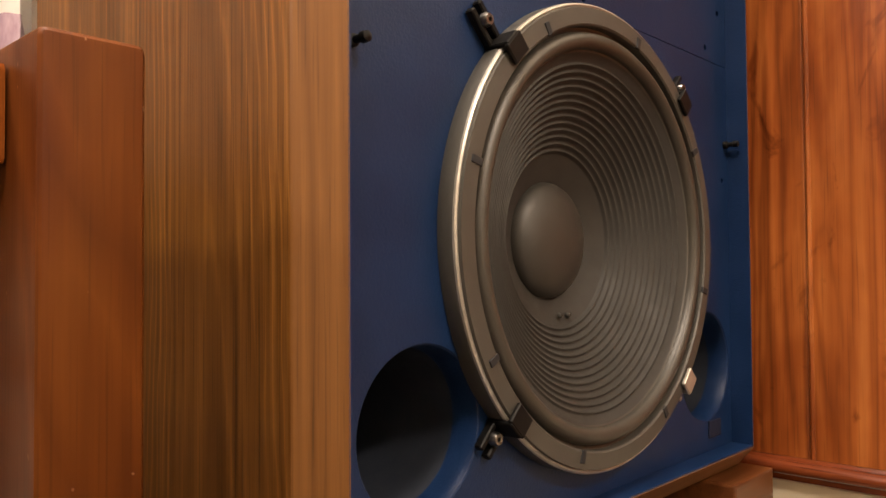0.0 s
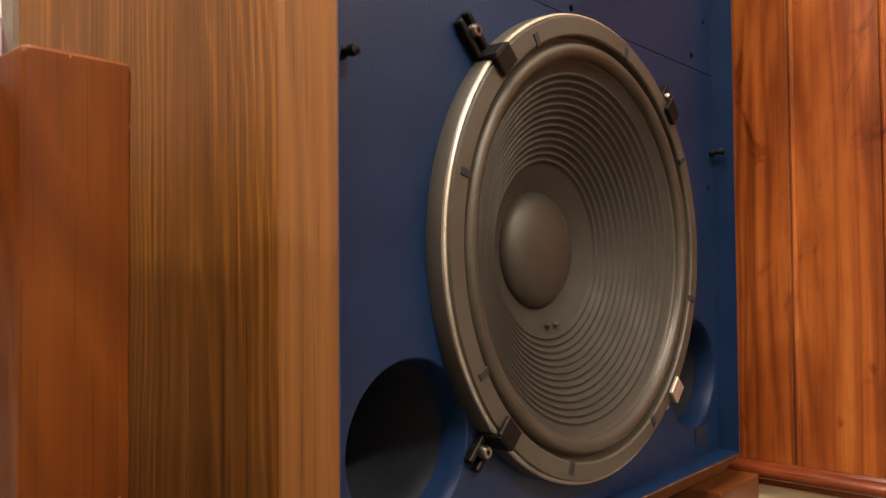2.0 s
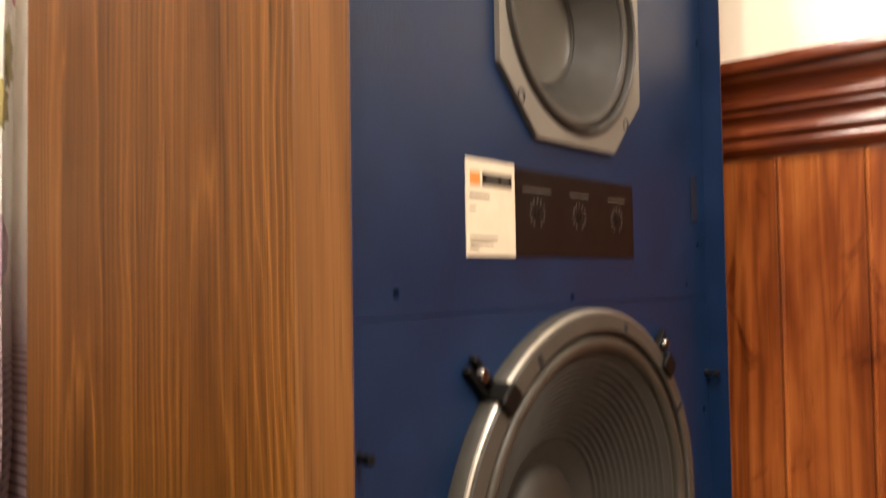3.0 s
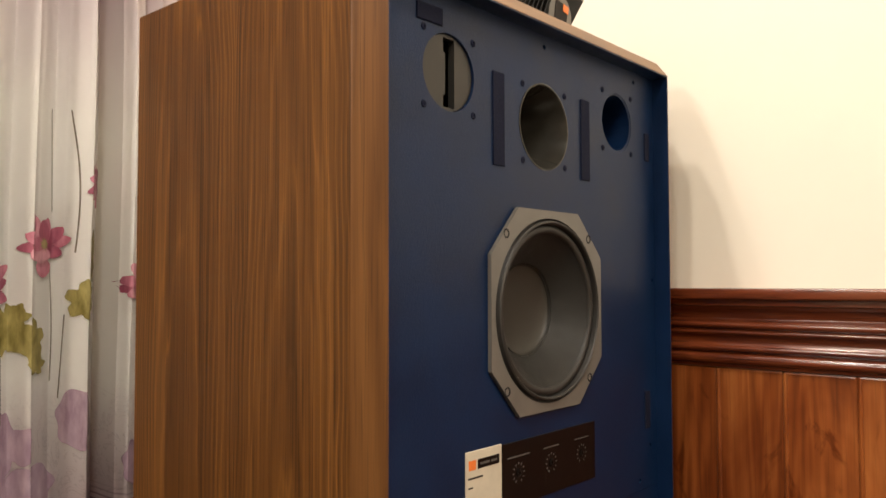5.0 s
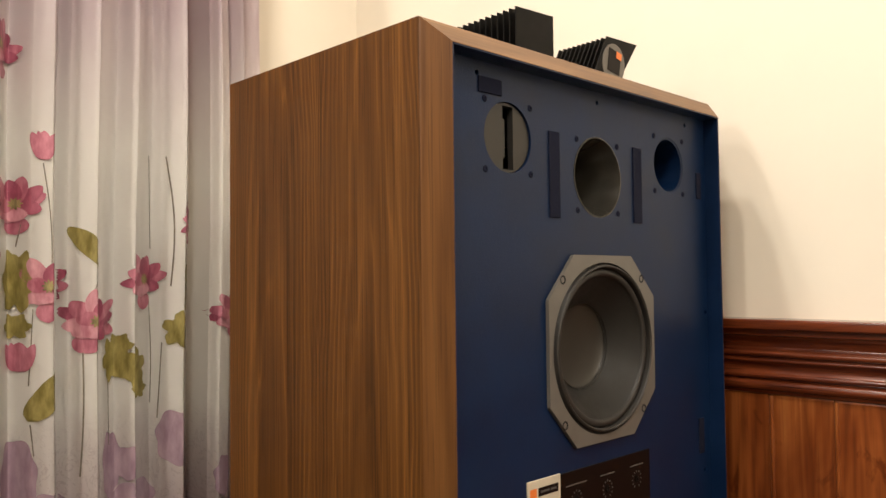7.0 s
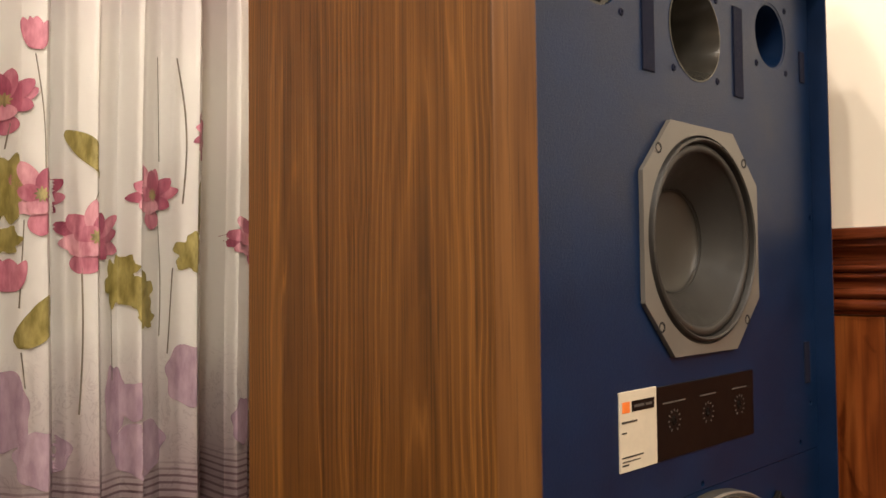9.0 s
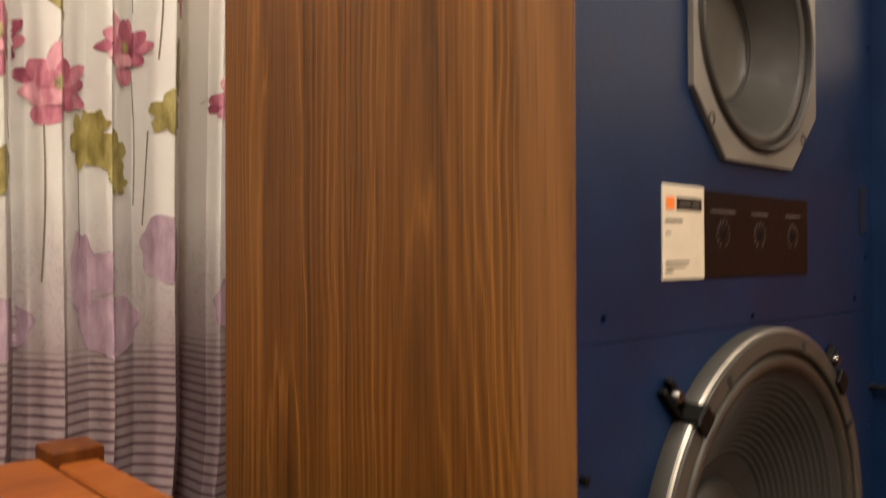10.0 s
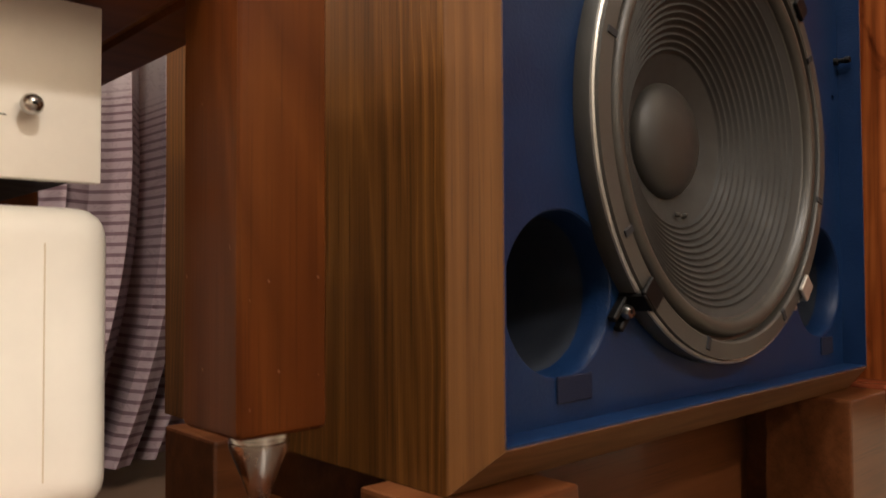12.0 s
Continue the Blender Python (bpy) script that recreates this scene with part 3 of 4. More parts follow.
bars("print_bar", [(0.175, 0.192, 0.7515, 0.754), (0.195, 0.206, 0.7515, 0.754)], YP - 0.0003, "print", paper)
for kx, half in ((0.249, 0.022), (0.319, 0.017), (0.391, 0.017)):
    bars("print_bar", [(kx - half, kx + half, 0.7480, 0.7495)], BAF - 0.0015, "print", plate)
    for i in range(11):
        a = radians(-150 + 300 * i / 10 + 90)
        m = Matrix.Translation((kx + 0.011 * math.cos(a), BAF - 0.0015, 0.729 + 0.011 * math.sin(a))) @ Matrix.Rotation(-a, 4, "Y")
        bm = bmesh.new(); box(bm, (-0.0013, -0.0003, -0.0007), (0.0013, 0.0002, 0.0007), 0, 1, m)
        part("scale_mark", bm, "print", plate)
    bm = bmesh.new(); screw(bm, kx, BAF - 0.0012, 0.729, 0.0055, 0.001)
    part("control_shaft", bm, "black", plate)

# ---------------- stand ----------------
stand = thing("speaker_stand", (CX, 0.23, 0), "low dark wood speaker stand with thick square legs", "stand")
for x0, x1, y0, y1 in ((-0.037, 0.072, -0.006, 0.090), (0.546, 0.655, -0.006, 0.090), (-0.041, 0.072, 0.284, 0.381), (0.546, 0.655, 0.284, 0.381)):
    bm = bmesh.new(); box(bm, (x0, y0, 0.001), (x1, y1, ZB - 0.0005), 0.003, 2)
    part("leg", bm, "stand", stand)
for lo, hi in (((0.0405, 0.125, 0.030), (0.5745, 0.165, ZB - 0.001)), ((0.0725, 0.315, 0.085), (0.5455, 0.355, ZB - 0.001)),
               ((0.00, 0.0905, 0.030), (0.04, 0.2835, ZB - 0.001)), ((0.575, 0.0905, 0.030), (0.615, 0.2835, ZB - 0.001))):
    bm = bmesh.new(); box(bm, lo, hi, 0.002, 1)
    part("rail", bm, "stand", stand)

# ---------------- lens lying on the cabinet ----------------
lens = thing("horn_lens", (0.4, 0.16, ZT), "black slatted acoustic horn lens lying on the loudspeaker", "horn lens")
def lens_half(outline, y0, step, count, drop):
    for k in range(count):
        bm = bmesh.new()
        s = 1.0 - 0.002 * k
        prism_xz(bm, [(x, max(ZT + 0.0006, ZT + (z - ZT) * s)) for x, z in outline], y0 + step * k, y0 + step * k + 0.0022)
        part("slat", bm, "black", lens)
    bm = bmesh.new()
    zs = min(z for x, z in outline)
    xs = [x for x, z in outline if z == zs]
    xt = [x for x, z in outline if z != zs]
    mx = (min(xs) + max(xs) + min(xt) + max(xt)) / 4
    box(bm, (mx - 0.02, y0 + 0.002, ZT + 0.03), (mx + 0.02, y0 + step * count - 0.004, ZT + 0.055))
    part("spacer", bm, "black", lens)
lens_half([(0.255, ZT + 0.0006), (0.340, ZT + 0.0006), (0.340, 1.405), (0.255, 1.401)], 0.12, 0.0115, 11, 0)
lens_half([(0.425, ZT + 0.0006), (0.488, ZT + 0.0006), (0.569, 1.408), (0.481, 1.405)], 0.12, 0.0095, 11, 0)
bm = bmesh.new()
m = Matrix.Translation((0.497, 0, 1.362)) @ Matrix.Rotation(radians(24), 4, "Y")
el = [m @ Vector((0.0305 * math.cos(2 * math.pi * i / 40), 0, 0.0345 * math.sin(2 * math.pi * i / 40))) for i in range(40)]
prism_xz(bm, [(v.x, v.z) for v in el], 0.1185, 0.1202)
badge = part("badge", bm, "frame_grey", lens, "oval grey badge with an orange square")
m2 = Matrix.Translation((0.505, 0.1180, 1.372)) @ Matrix.Rotation(radians(10), 4, "Y")
bm = bmesh.new(); box(bm, (-0.003, -0.0012, 0.000), (0.0115, 0.0006, 0.0115), 0, 1, m2)
part("orange_square", bm, "orange", badge)
bm = bmesh.new(); box(bm, (-0.023, -0.0006, -0.026), (0.010, 0.0006, 0.0115), 0, 1, m2)
part("black_bar", bm, "plate", badge)

# ---------------- rack ----------------
rack = thing("equipment_rack", (-0.45, 0.3, 0), "reddish wood equipment rack on steel spikes", "rack")
PX0, PX1, PY0, PY1 = -0.166, -0.114, 0.013, 0.074
RX0, RY1 = -0.75, 0.56
PB, PT = 0.2295, 0.5205
def rack_post(x0, x1, y0, y1):
    bm = bmesh.new(); box(bm, (x0, y0, PB), (x1, y1, PT), 0.0052, 3)
    post = part("post", bm, "rack", rack, smooth=True)
    cx, cy = (x0 + x1) / 2 + 0.003, (y0 + y1) / 2
    bm = bmesh.new()
    r = lathe(bm, [(0.010, 0.0), (0.0150, -0.0005), (0.0162, -0.0012), (0.0162, -0.0048), (0.0153, -0.0056), (0.0153, -0.0066), (0.0161, -0.0074), (0.0158, -0.0100), (0.0030, -0.0420), (0.0008, -0.0433)], (cx, cy, PB), 40, "z"); cap(bm, r[-1])
    part("spike", bm, "steel", post, "turned steel spike", smooth=True)
    bm = bmesh.new(); box(bm, (x0, y0, 0.001), (x1, y1, 0.186), 0.0035, 2)
    part("post", bm, "rack", rack)
D = PX1 - PX0
for x0 in (PX0, RX0):
    for y0, y1 in ((PY0, PY1), (RY1 - 0.054, RY1)):
        rack_post(x0, x0 + D, y0, y1)
def rack_shelf(z0, z1):
    bm = bmesh.new(); box(bm, (RX0 + D + 0.0005, 0.050, z0), (PX0 - 0.0005, RY1 - 0.02, z1), 0.004, 2)
    s = part("shelf", bm, "rack_x", rack)
    for xa in (PX0, RX0):
        bm = bmesh.new(); box(bm, (xa + 0.006, PY1 + 0.0005, z0 + 0.002), (xa + D - 0.006, RY1 - 0.0545, z1 - 0.002), 0.003, 1)
        part("side_rail", bm, "rack_x", rack)
rack_shelf(0.4585, 0.5095)
bm = bmesh.new(); box(bm, (RX0 + D + 0.0005, 0.050, 0.140), (-0.2005, RY1 - 0.02, 0.184), 0.004, 2)
part("shelf", bm, "rack_x", rack)

# amplifier with a toggle knob, under the top shelf
amp = thing("amplifier", (-0.4, 0.25, 0.346), "champagne silver amplifier with a bright ball knob", "amplifier")
AX0, AX1, AY = -0.68, -0.194, 0.114
bm = bmesh.new(); box(bm, (AX0, AY, 0.3595), (AX1, AY + 0.008, 0.4565), 0.0008, 2)
part("front_panel", bm, "amp", amp, "brushed champagne front panel")
bm = bmesh.new(); box(bm, (AX0 + 0.004, AY + 0.0083, 0.362), (AX1 - 0.006, 0.44, 0.4555), 0.001, 1)
part("body", bm, "black", amp)
bm = bmesh.new()
r = lathe(bm, [(0.0020, 0.0), (0.0020, -0.004)] + [(0.0056 * math.sin(radians(a)), -0.0090 + 0.0056 * math.cos(radians(a))) for a in range(24, 178, 11)], (-0.2315, AY, 0.3965), 28)
part("ball_knob", bm, "steel", amp, "polished ball knob", smooth=True)
bars("print_bar", [(-0.2550, -0.2450, 0.3905, 0.3911), (-0.2450, -0.2410, 0.3911, 0.3917)], AY - 0.0001, "gasket", amp)
bars("print_bar", [(-0.262 - 0.0035 * k, -0.2610 - 0.0035 * k, 0.3875, 0.3915) for k in range(4)], AY - 0.0001, "gasket", amp)
for fx in (AX0 + 0.06, AX1 - 0.09):
    for fy in (0.14, 0.38):
        bm = bmesh.new(); r = lathe(bm, [(0.016, 0.0), (0.016, -0.012), (0.013, -0.014)], (fx, fy, 0.3605), 24, "z"); cap(bm, r[-1])
        part("foot", bm, "rubber", amp)

# cream case with rounded edges under the amplifier
case = thing("cream_case", (-0.4, 0.25, 0.185), "cream coloured case with rounded edges on the lower shelf", "case")
bm = bmesh.new(); box(bm, (-0.68, 0.104, 0.1845), (-0.190, 0.46, 0.3460), 0.020, 6)
part("shell", bm, "case", case, smooth=True)
bm = bmesh.new(); box(bm, (-0.2255, 0.1033, 0.205), (-0.2248, 0.1048, 0.326))
part("joint_line", bm, "skirting", case)

# ---------------- curtain ----------------
CURT_Y = 0.845
# (place, depth): crests and hollows of the folds along the rod
KNOTS = [(-0.185, 0.030), (-0.158, 0.004), (-0.128, -0.006), (-0.106, 0.032), (-0.092, 0.014), (-0.060, -0.018), (-0.048, 0.000), (-0.014, 0.010), (0.012, -0.012), (0.020, 0.004),
         (0.056, 0.016), (0.072, 0.006), (0.098, -0.022), (0.112, 0.000), (0.140, 0.030), (0.144, 0.190), (0.163, 0.195), (0.167, 0.004), (0.178, -0.014), (0.202, -0.006), (0.216, 0.022), (0.243, 0.000), (0.262, 0.028), (0.300, 0.020)]
for k in range(22):
    KNOTS.insert(0, (-0.222 - 0.0375 * k, (-0.014, 0.030, -0.004, 0.036)[k % 4]))


KNOTS = [(x, y if y > 0.05 else 1.5 * y) for x, y in KNOTS]


def curtain_at(x, z):
    """The cloth's depth at x, with folds that wander a little and loosen towards the hem."""
    x = x - 0.0035 * math.sin(5.0 * z + 9.0 * x) + 0.45 * max(0.0, 0.50 - z) ** 2
    y = CURT_Y + 0.002 * math.sin(75 * x + 2.5 * z) + 0.0007 * math.sin(210 * x + 1.8 * math.sin(3.1 * z))
    for (xa, ya), (xb, yb) in zip(KNOTS, KNOTS[1:]):
        if xa <= x < xb:
            f = (x - xa) / (xb - xa)
            f = 0.35 * f + 0.65 * f * f * (3 - 2 * f)
            return y + ya + (yb - ya) * f
    return y + (KNOTS[0][1] if x < KNOTS[0][0] else KNOTS[-1][1])


def fabric():
    m, nt, b = mat("printed_curtain_satin", 0.34, 0, 0)
    tc = nt.nodes.new("ShaderNodeTexCoord")
    sep = nt.nodes.new("ShaderNodeSeparateXYZ")
    nt.links.new(tc.outputs["Object"], sep.inputs[0])
    z = sep.outputs["Z"]
    wash = noise_tex(nt, coords(nt, (9, 9, 5)), 1.0, 3, 0.5)
    zz = math_node(nt, "ADD", z, math_node(nt, "MULTIPLY", wash, 0.14))
    tint = node(nt, "ShaderNodeMapRange")
    for key, v in (("From Min", 0.62), ("From Max", 0.86), ("To Min", 1.0), ("To Max", 0.0)):
        tint.inputs[key].default_value = v
    nt.links.new(zz, tint.inputs["Value"])
    base = mix(nt, (0.90, 0.87, 0.83), (0.50, 0.39, 0.405), tint.outputs[0])
    sketch = math_node(nt, "PINGPONG", math_node(nt, "MULTIPLY", noise_tex(nt, coords(nt, (34, 7, 20)), 1.0, 4, 0.6, 1.2), 7.0), 0.5)
    lines = ramp(nt, sketch, [(0.0, (0.62, 0.56, 0.58)), (0.13, (1, 1, 1))])
    low = node(nt, "ShaderNodeMapRange")
    for key, v in (("From Min", 0.70), ("From Max", 0.80), ("To Min", 0.5), ("To Max", 0.0)):
        low.inputs[key].default_value = v
    nt.links.new(z, low.inputs["Value"])
    base = mix(nt, base, lines, low.outputs[0], "MULTIPLY")
    # woven lines that stand closer towards their upper end
    gap = math_node(nt, "SUBTRACT", 0.04166, math_node(nt, "MULTIPLY", math_node(nt, "MAXIMUM", z, 0.48), 0.0545))
    turns = math_node(nt, "DIVIDE", math_node(nt, "LOGARITHM", gap, math.e), -0.0545)
    turns = math_node(nt, "ADD", turns, math_node(nt, "DIVIDE", math_node(nt, "MINIMUM", z, 0.48), 0.0155))
    wav = math_node(nt, "SINE", math_node(nt, "MULTIPLY", turns, 2 * math.pi))
    on = node(nt, "ShaderNodeMapRange")
    for key, v in (("From Min", 0.575), ("From Max", 0.605), ("To Min", 1.0), ("To Max", 0.0)):
        on.inputs[key].default_value = v
    patch = noise_tex(nt, coords(nt, (14, 1, 3)), 1.0, 2, 0.5)
    nt.links.new(math_node(nt, "ADD", z, math_node(nt, "MULTIPLY", patch, 0.03)), on.inputs["Value"])
    sm = ramp(nt, wav, [(0.35, (1, 1, 1)), (0.6, (0.46, 0.37, 0.40))])
    base = mix(nt, base, sm, on.outputs[0], "MULTIPLY")
    up = node(nt, "ShaderNodeMapRange")
    for key, v in (("From Min", 1.30), ("From Max", 1.62), ("To Min", 0.0), ("To Max", 0.7)):
        up.inputs[key].default_value = v
    nt.links.new(math_node(nt, "ADD", z, math_node(nt, "MULTIPLY", wash, 0.12)), up.inputs["Value"])
    base = mix(nt, base, (0.50, 0.36, 0.42), up.outputs[0])
    nt.links.new(base, b.inputs["Base Color"])
    bump(nt, b, noise_tex(nt, coords(nt, (900, 900, 900)), 1.0, 2), 0.06, 0.0005)
    return m


def print_mat(name, dark, light):
    m, nt, b = mat(name, 0.45)
    n = noise_tex(nt, coords(nt, (60, 60, 25)), 1.0, 3, 0.6)
    nt.links.new(ramp(nt, n, [(0.3, dark), (0.7, light)]), b.inputs["Base Color"])
    return m


M["curtain"] = fabric()
M["pink"] = print_mat("pink_petal_print", (0.26, 0.060, 0.098), (0.52, 0.200, 0.255))
M["rose"] = print_mat("deep_rose_petal_print", (0.17, 0.028, 0.058), (0.38, 0.105, 0.155))
M["blush"] = print_mat("pale_petal_print", (0.36, 0.125, 0.165), (0.62, 0.32, 0.36))
M["olive"] = print_mat("olive_leaf_print", (0.13, 0.10, 0.018), (0.34, 0.28, 0.09))
M["stem"] = print_mat("stem_print", (0.10, 0.08, 0.06), (0.22, 0.18, 0.13))
M["mauve"] = print_mat("mauve_leaf_print", (0.25, 0.16, 0.21), (0.40, 0.29, 0.34))
M["seed"] = print_mat("seed_print", (0.05, 0.05, 0.02), (0.45, 0.36, 0.15))

curtain = thing("curtain", (-0.4, CURT_Y, 0.03), "cream satin curtain printed with pink lotus flowers", "curtain")
bm = bmesh.new()
NX, NZ = 640, 90
X0, X1, Z0, Z1 = -1.05, 0.300, 0.03, 2.55


def along(u, z):
    """Where the thread that hangs from u stands at height z."""
    x = u
    for _ in range(4):
        x = u + 0.0035 * math.sin(5.0 * z + 9.0 * x) - 0.45 * max(0.0, 0.50 - z) ** 2
    return x


threads = sorted({round(X0 + (X1 - X0) * i / NX, 5) for i in range(NX + 1)} | {round(k + d, 5) for k, _ in KNOTS for d in (0.0, 0.0002) if X0 < k < X1 - 0.001})
NX = len(threads) - 1
grid = []
for j in range(NZ + 1):
    z = Z0 + (Z1 - Z0) * (j / NZ) ** 1.25
    grid.append([bm.verts.new((x, curtain_at(x, z), z)) for x in (along(u, z) for u in threads)])
for j in range(NZ):
    for i in range(NX):
        bm.faces.new((grid[j][i], grid[j][i + 1], grid[j + 1][i + 1], grid[j + 1][i]))
bmesh.ops.solidify(bm, geom=bm.faces[:], thickness=-0.0006)
part("cloth", bm, "curtain", curtain, smooth=True)
bm = bmesh.new()
r = lathe(bm, [(0.014, -1.1), (0.014, 0.33)], (0, 0.87, 2.58), 20, "x"); cap(bm, r[0]); cap(bm, r[-1])
tagged(part("curtain_rod", bm, "stand", None, smooth=True), "dark wood curtain rod above the curtain", "curtain rod")


def cloth_part(name, bm, material):
    """Links a print, each piece that a deep fold cuts off being a part of its own."""
    left = set(bm.faces)
    pieces = []
    while left:
        todo = [left.pop()]
        piece = set(todo)
        while todo:
            for e in todo.pop().edges:
                for f in e.link_faces:
                    if f in left:
                        left.discard(f)
                        piece.add(f)
                        todo.append(f)
        pieces.append([[tuple(v.co) for v in f.verts] for f in sorted(piece, key=lambda f: tuple(f.calc_center_median()))])
    bm.free()
    for piece in pieces:
        if len(piece) < 8:
            continue
        b2, seen = bmesh.new(), {}
        for corners in piece:
            for c in corners:
                if c not in seen:
                    seen[c] = b2.verts.new(c)
            b2.faces.new([seen[c] for c in corners])
        part(name, b2, material, curtain, recalc=False)


def on_cloth(bm, pts, lift):
    vs = [bm.verts.new((x, curtain_at(x, z) - lift - 0.0006, z)) for x, z in pts]
    return vs


def petal_pts(x, z, length, width, turn, n=16, tip=0.8):
    """Strips of a pointed petal from its foot at (x, z)."""
    rows = []
    ca, sa = math.cos(turn), math.sin(turn)
    for i in range(n + 1):
        f = i / n
        w = width * 0.5 * (math.sin(math.pi * min(1, f ** tip)) ** 0.55 if 0 < f < 1 else 0.06)
        row = []
        for k in range(-8, 9):
            u, v = f * length, w * k / 8
            row.append((x + u * ca - v * sa, z + u * sa + v * ca))
        rows.append(row)
    return rows


def petal(name, x, z, length, width, turn, material, lift, tip=0.8):
    bm = bmesh.new()
    rows = [on_cloth(bm, r, lift) for r in petal_pts(x, z, length, width, turn, 16, tip)]
    for a, b in zip(rows, rows[1:]):
        for i in range(16):
            if max(v.co.y for v in (a[i], a[i + 1], b[i + 1], b[i])) < CURT_Y + 0.045:
                bm.faces.new((a[i], a[i + 1], b[i + 1], b[i]))
    cloth_part(name, bm, material)


def blob(name, x, z, rx, rz, material, lift, lobes=5, deep=0.22, seed=0, turn=0.0):
    rng = random.Random(seed)
    ph = rng.random() * 6
    bm = bmesh.new()
    rings = []
    for f in [0.02] + [k / 14 for k in range(1, 15)]:
        pts = []
        for i in range(64):
            a = 2 * math.pi * i / 64
            k = 1 + f * deep * math.sin(lobes * a + ph) + f * 0.06 * math.sin((2 * lobes + 1) * a)
            u, v = rx * f * k * math.cos(a), rz * f * k * math.sin(a)
            pts.append((x + u * math.cos(turn) - v * math.sin(turn), z + u * math.sin(turn) + v * math.cos(turn)))
        rings.append(on_cloth(bm, pts, lift))
    bm.faces.new(rings[0])
    for a, b in zip(rings, rings[1:]):
        for i in range(64):
            q = (a[i], a[(i + 1) % 64], b[(i + 1) % 64], b[i])
            if max(v.co.y for v in q) < CURT_Y + 0.045:
                bm.faces.new(q)
    cloth_part(name, bm, material)


def stem(x0, z0, x1, z1, bend=0.0, w=0.0016):
    bm = bmesh.new()
    L, R = [], []
    for i in range(25):
        f = i / 24
        x = x0 + (x1 - x0) * f + bend * math.sin(math.pi * f)
        z = z0 + (z1 - z0) * f
        L += on_cloth(bm, [(x - w / 2, z)], 0.0012)
        R += on_cloth(bm, [(x + w / 2, z)], 0.0012)
    for i in range(24):
        bm.faces.new((L[i], R[i], R[i + 1], L[i + 1]))
    part("stem_print", bm, "stem", curtain, recalc=False)


def lotus(x, z, s, turn, seed):
    rng = random.Random(seed)
    petals = ((268, 0.72, 0.62, -0.30), (172, 1.00, 0.42, 0), (205, 0.78, 0.50, 0), (12, 0.85, 0.46, 0), (336, 0.70, 0.48, 0), (232, 0.62, 0.55, 0), (140, 0.95, 0.50, 0), (42, 0.92, 0.44, 0),
              (112, 1.12, 0.46, 0), (66, 1.12, 0.38, 0), (92, 0.95, 0.46, 0), (255, 0.50, 0.55, 0), (160, 0.55, 0.5, 0))
    for k, (a, l, w, drop) in enumerate(petals):
        a = radians(a + turn + rng.uniform(-9, 9))
        petal("petal_print", x, z + drop * s, s * l * rng.uniform(0.9, 1.05), s * w * 0.98, a, ("pink", "rose", "blush")[k % 3], 0.0012 + 0.00025 * k, 1.12)
    blob("seed_print", x, z + 0.1 * s, 0.14 * s, 0.18 * s, "seed", 0.0050, 9, 0.25, seed)


def at9(u, v):
    """Place on the cloth from the print's own layout grid."""
    p, q = u / 1.386, v / 1.386
    return -0.182 + 0.000705 * p + 3.9e-7 * p * p, 1.256 - 0.00082 * q


for u, v, s, tn, sd in ((375, 405, 0.050, 8, 1), (85, 425, 0.054, -5, 2), (215, 530, 0.054, -22, 3), (5, 185, 0.050, 10, 4), (508, 215, 0.040, 30, 5), (610, 520, 0.045, 15, 6), (-140, 330, 0.05, 0, 7), (-230, 560, 0.05, 20, 8), (-60, -260, 0.05, 10, 11)):
    lotus(*at9(u, v), s, tn, sd)
for u, v, sd in ((72, 50, 1), (20, 660, 2), (-180, 100, 3)):
    x, z = at9(u, v)
    for k, (a, w) in enumerate(((110, 0.020), (70, 0.020), (90, 0.026), (100, 0.014))):
        petal("bud_print", x, z, 0.050, w, radians(a), "pink", 0.0014 + 0.0003 * k, 0.7)
for u, v, l, w, a in ((160, 240, 0.062, 0.024, -50), (165, 238, 0.085, 0.022, -62), (40, 800, 0.090, 0.042, 55), (60, 770, 0.070, 0.030, 62), (620, 240, 0.05, 0.02, 40)):
    x, z = at9(u, v)
    petal("leaf_print", x, z, l, w, radians(a), "olive", 0.0015, 0.9)
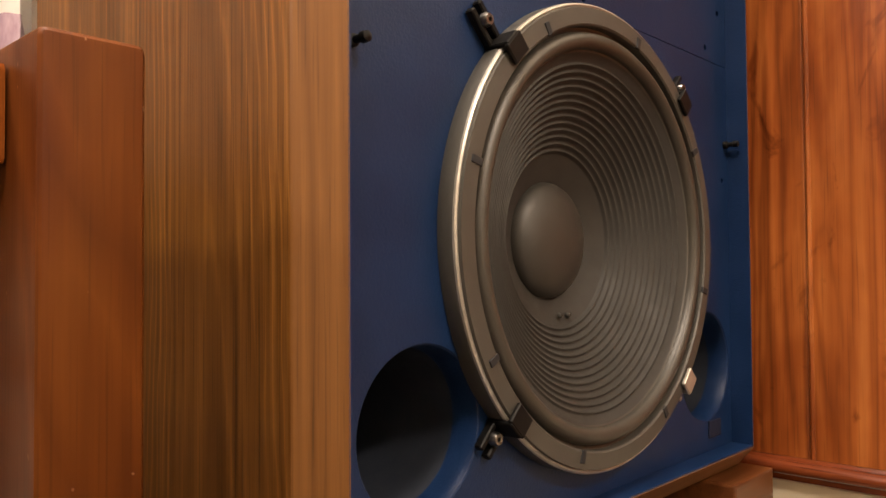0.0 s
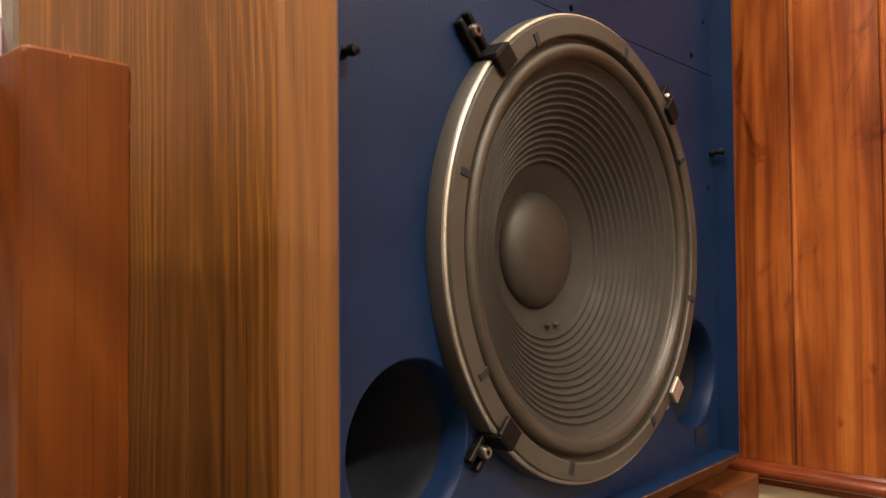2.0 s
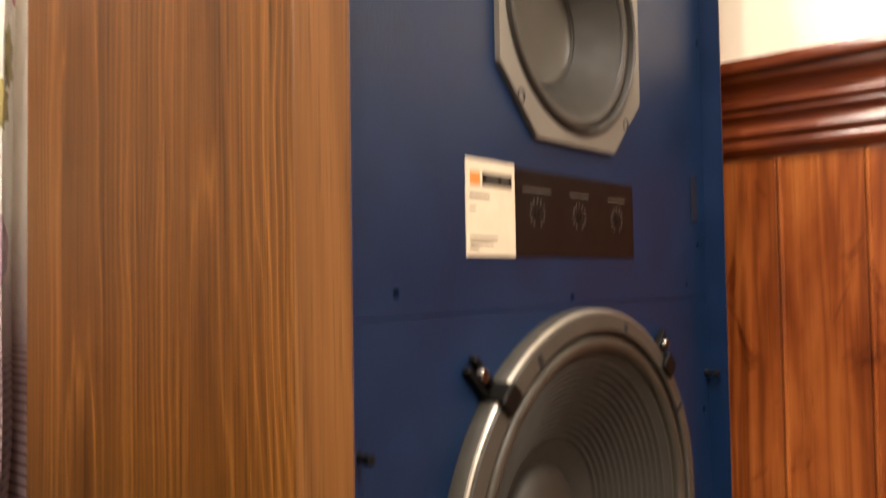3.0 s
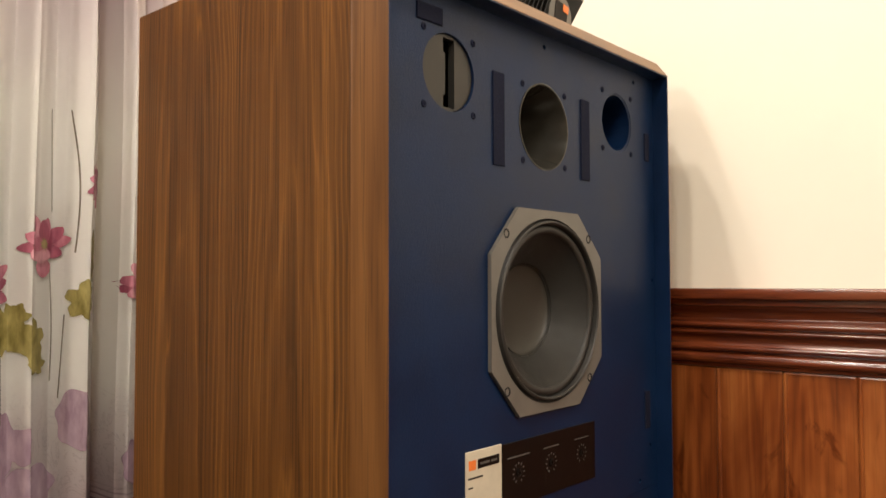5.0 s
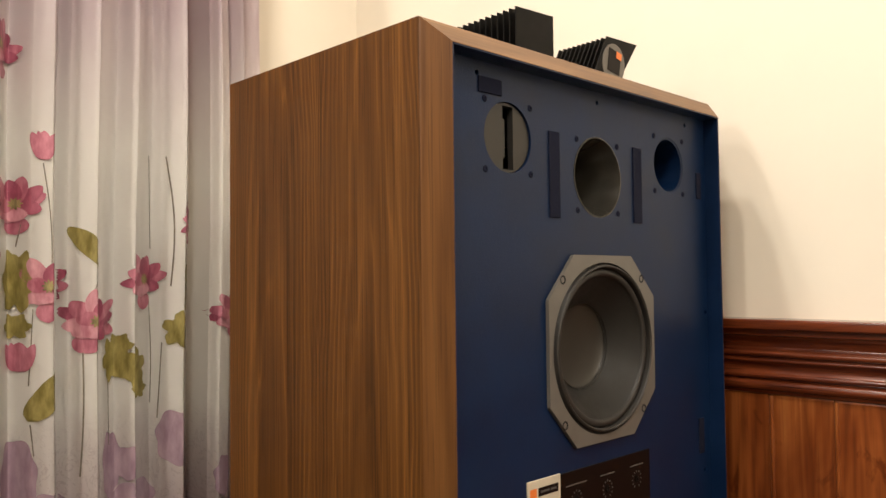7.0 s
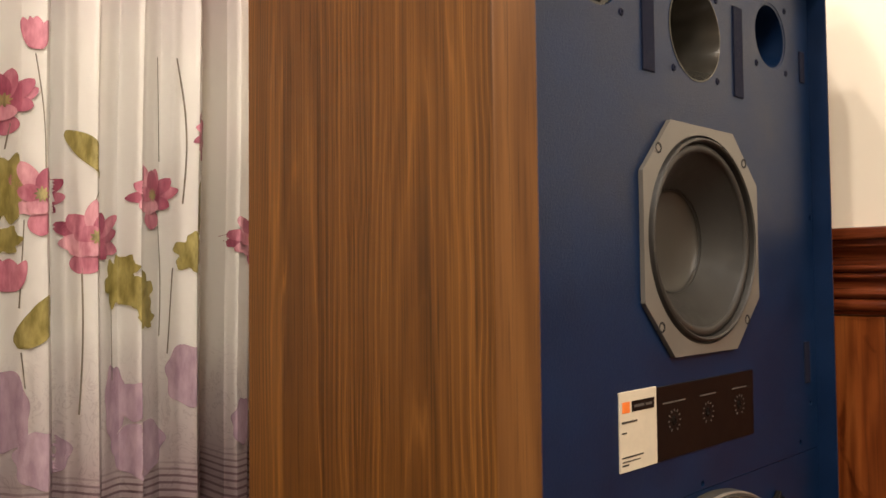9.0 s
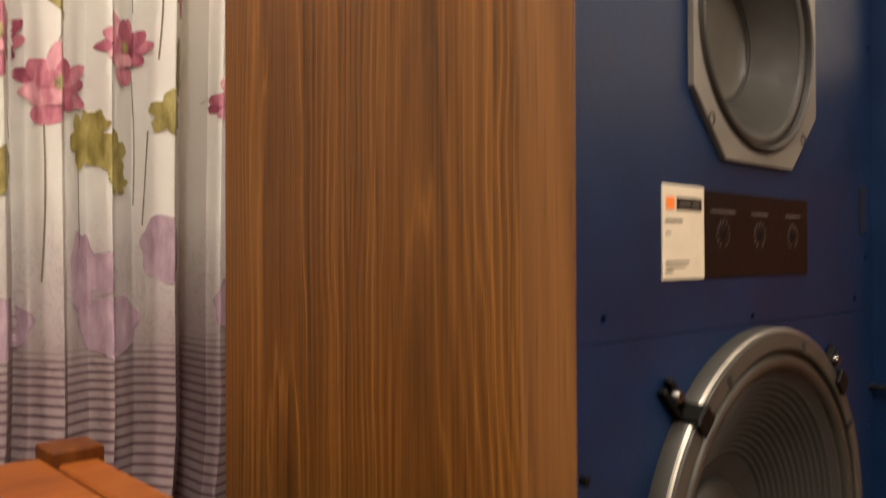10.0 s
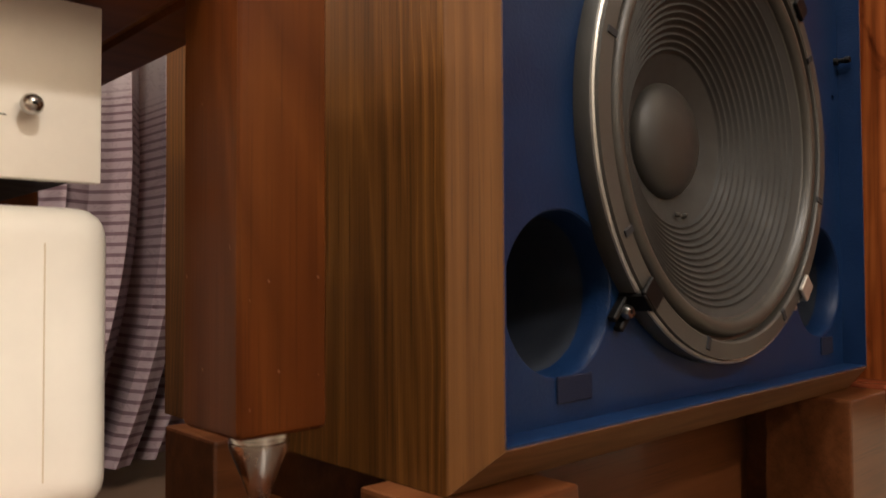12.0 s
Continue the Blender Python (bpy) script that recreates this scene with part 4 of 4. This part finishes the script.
for u, v, rx, rz, sd in ((285, 640, 0.020, 0.038, 1), (340, 670, 0.024, 0.034, 2), (355, 735, 0.017, 0.018, 3), (300, 600, 0.016, 0.020, 4), (460, 560, 0.022, 0.032, 5), (490, 430, 0.018, 0.040, 6), (10, 400, 0.020, 0.050, 7), (10, 530, 0.016, 0.020, 8), (-250, 700, 0.03, 0.04, 9)):
    x, z = at9(u, v)
    blob("leaf_print", x, z, rx, rz, "olive", 0.0013 + 0.0002 * sd, 6, 0.16, sd)
for u0, v0, u1, v1, b in ((70, 60, 95, 370, 0.004), (235, 345, 210, 430, 0), (395, 450, 400, 790, 0.003), (190, 600, 190, 980, 0.002), (120, 520, 135, 640, 0), (48, 480, 40, 700, 0), (45, 810, 55, 900, 0), (435, 0, 440, 420, 0.006), (270, 600, 275, 900, 0), (10, 300, 20, 230, 0), (395, 0, 400, 300, 0), (125, 760, 130, 850, 0), (425, 600, 415, 840, 0)):
    stem(*at9(u0, v0), *at9(u1, v1), b)
for u, v, rx, rz, sd in ((280, 960, 0.018, 0.060, 1), (345, 1090, 0.044, 0.045, 2), (455, 900, 0.030, 0.050, 3), (105, 1080, 0.040, 0.042, 4), (10, 960, 0.030, 0.060, 5), (320, 960, 0.020, 0.030, 6), (590, 1050, 0.02, 0.04, 7)):
    x, z = at9(u, v)
    blob("mauve_print", x, z, rx, rz, "mauve", 0.0006 + 0.0001 * sd, 3, 0.05, sd)

# ---------------- black component on the rack's top shelf ----------------
deck = thing("black_component", (-0.44, 0.30, 0.510), "black flat electronics box on the wooden rack", "electronics")
bm = bmesh.new(); box(bm, (-0.615, 0.130, 0.5130), (-0.288, 0.420, 0.5560), 0.003, 2)
part("body", bm, "black", deck)
bm = bmesh.new(); box(bm, (-0.618, 0.120, 0.5120), (-0.285, 0.1297, 0.5570), 0.0015, 2)
part("front_panel", bm, "rubber", deck)
for fx in (-0.58, -0.325):
    for fy in (0.19, 0.42):
        bm = bmesh.new(); r = lathe(bm, [(0.012, 0.0), (0.012, -0.0035)], (fx, fy, 0.5132), 20, "z"); cap(bm, r[-1])
        part("foot", bm, "rubber", deck)
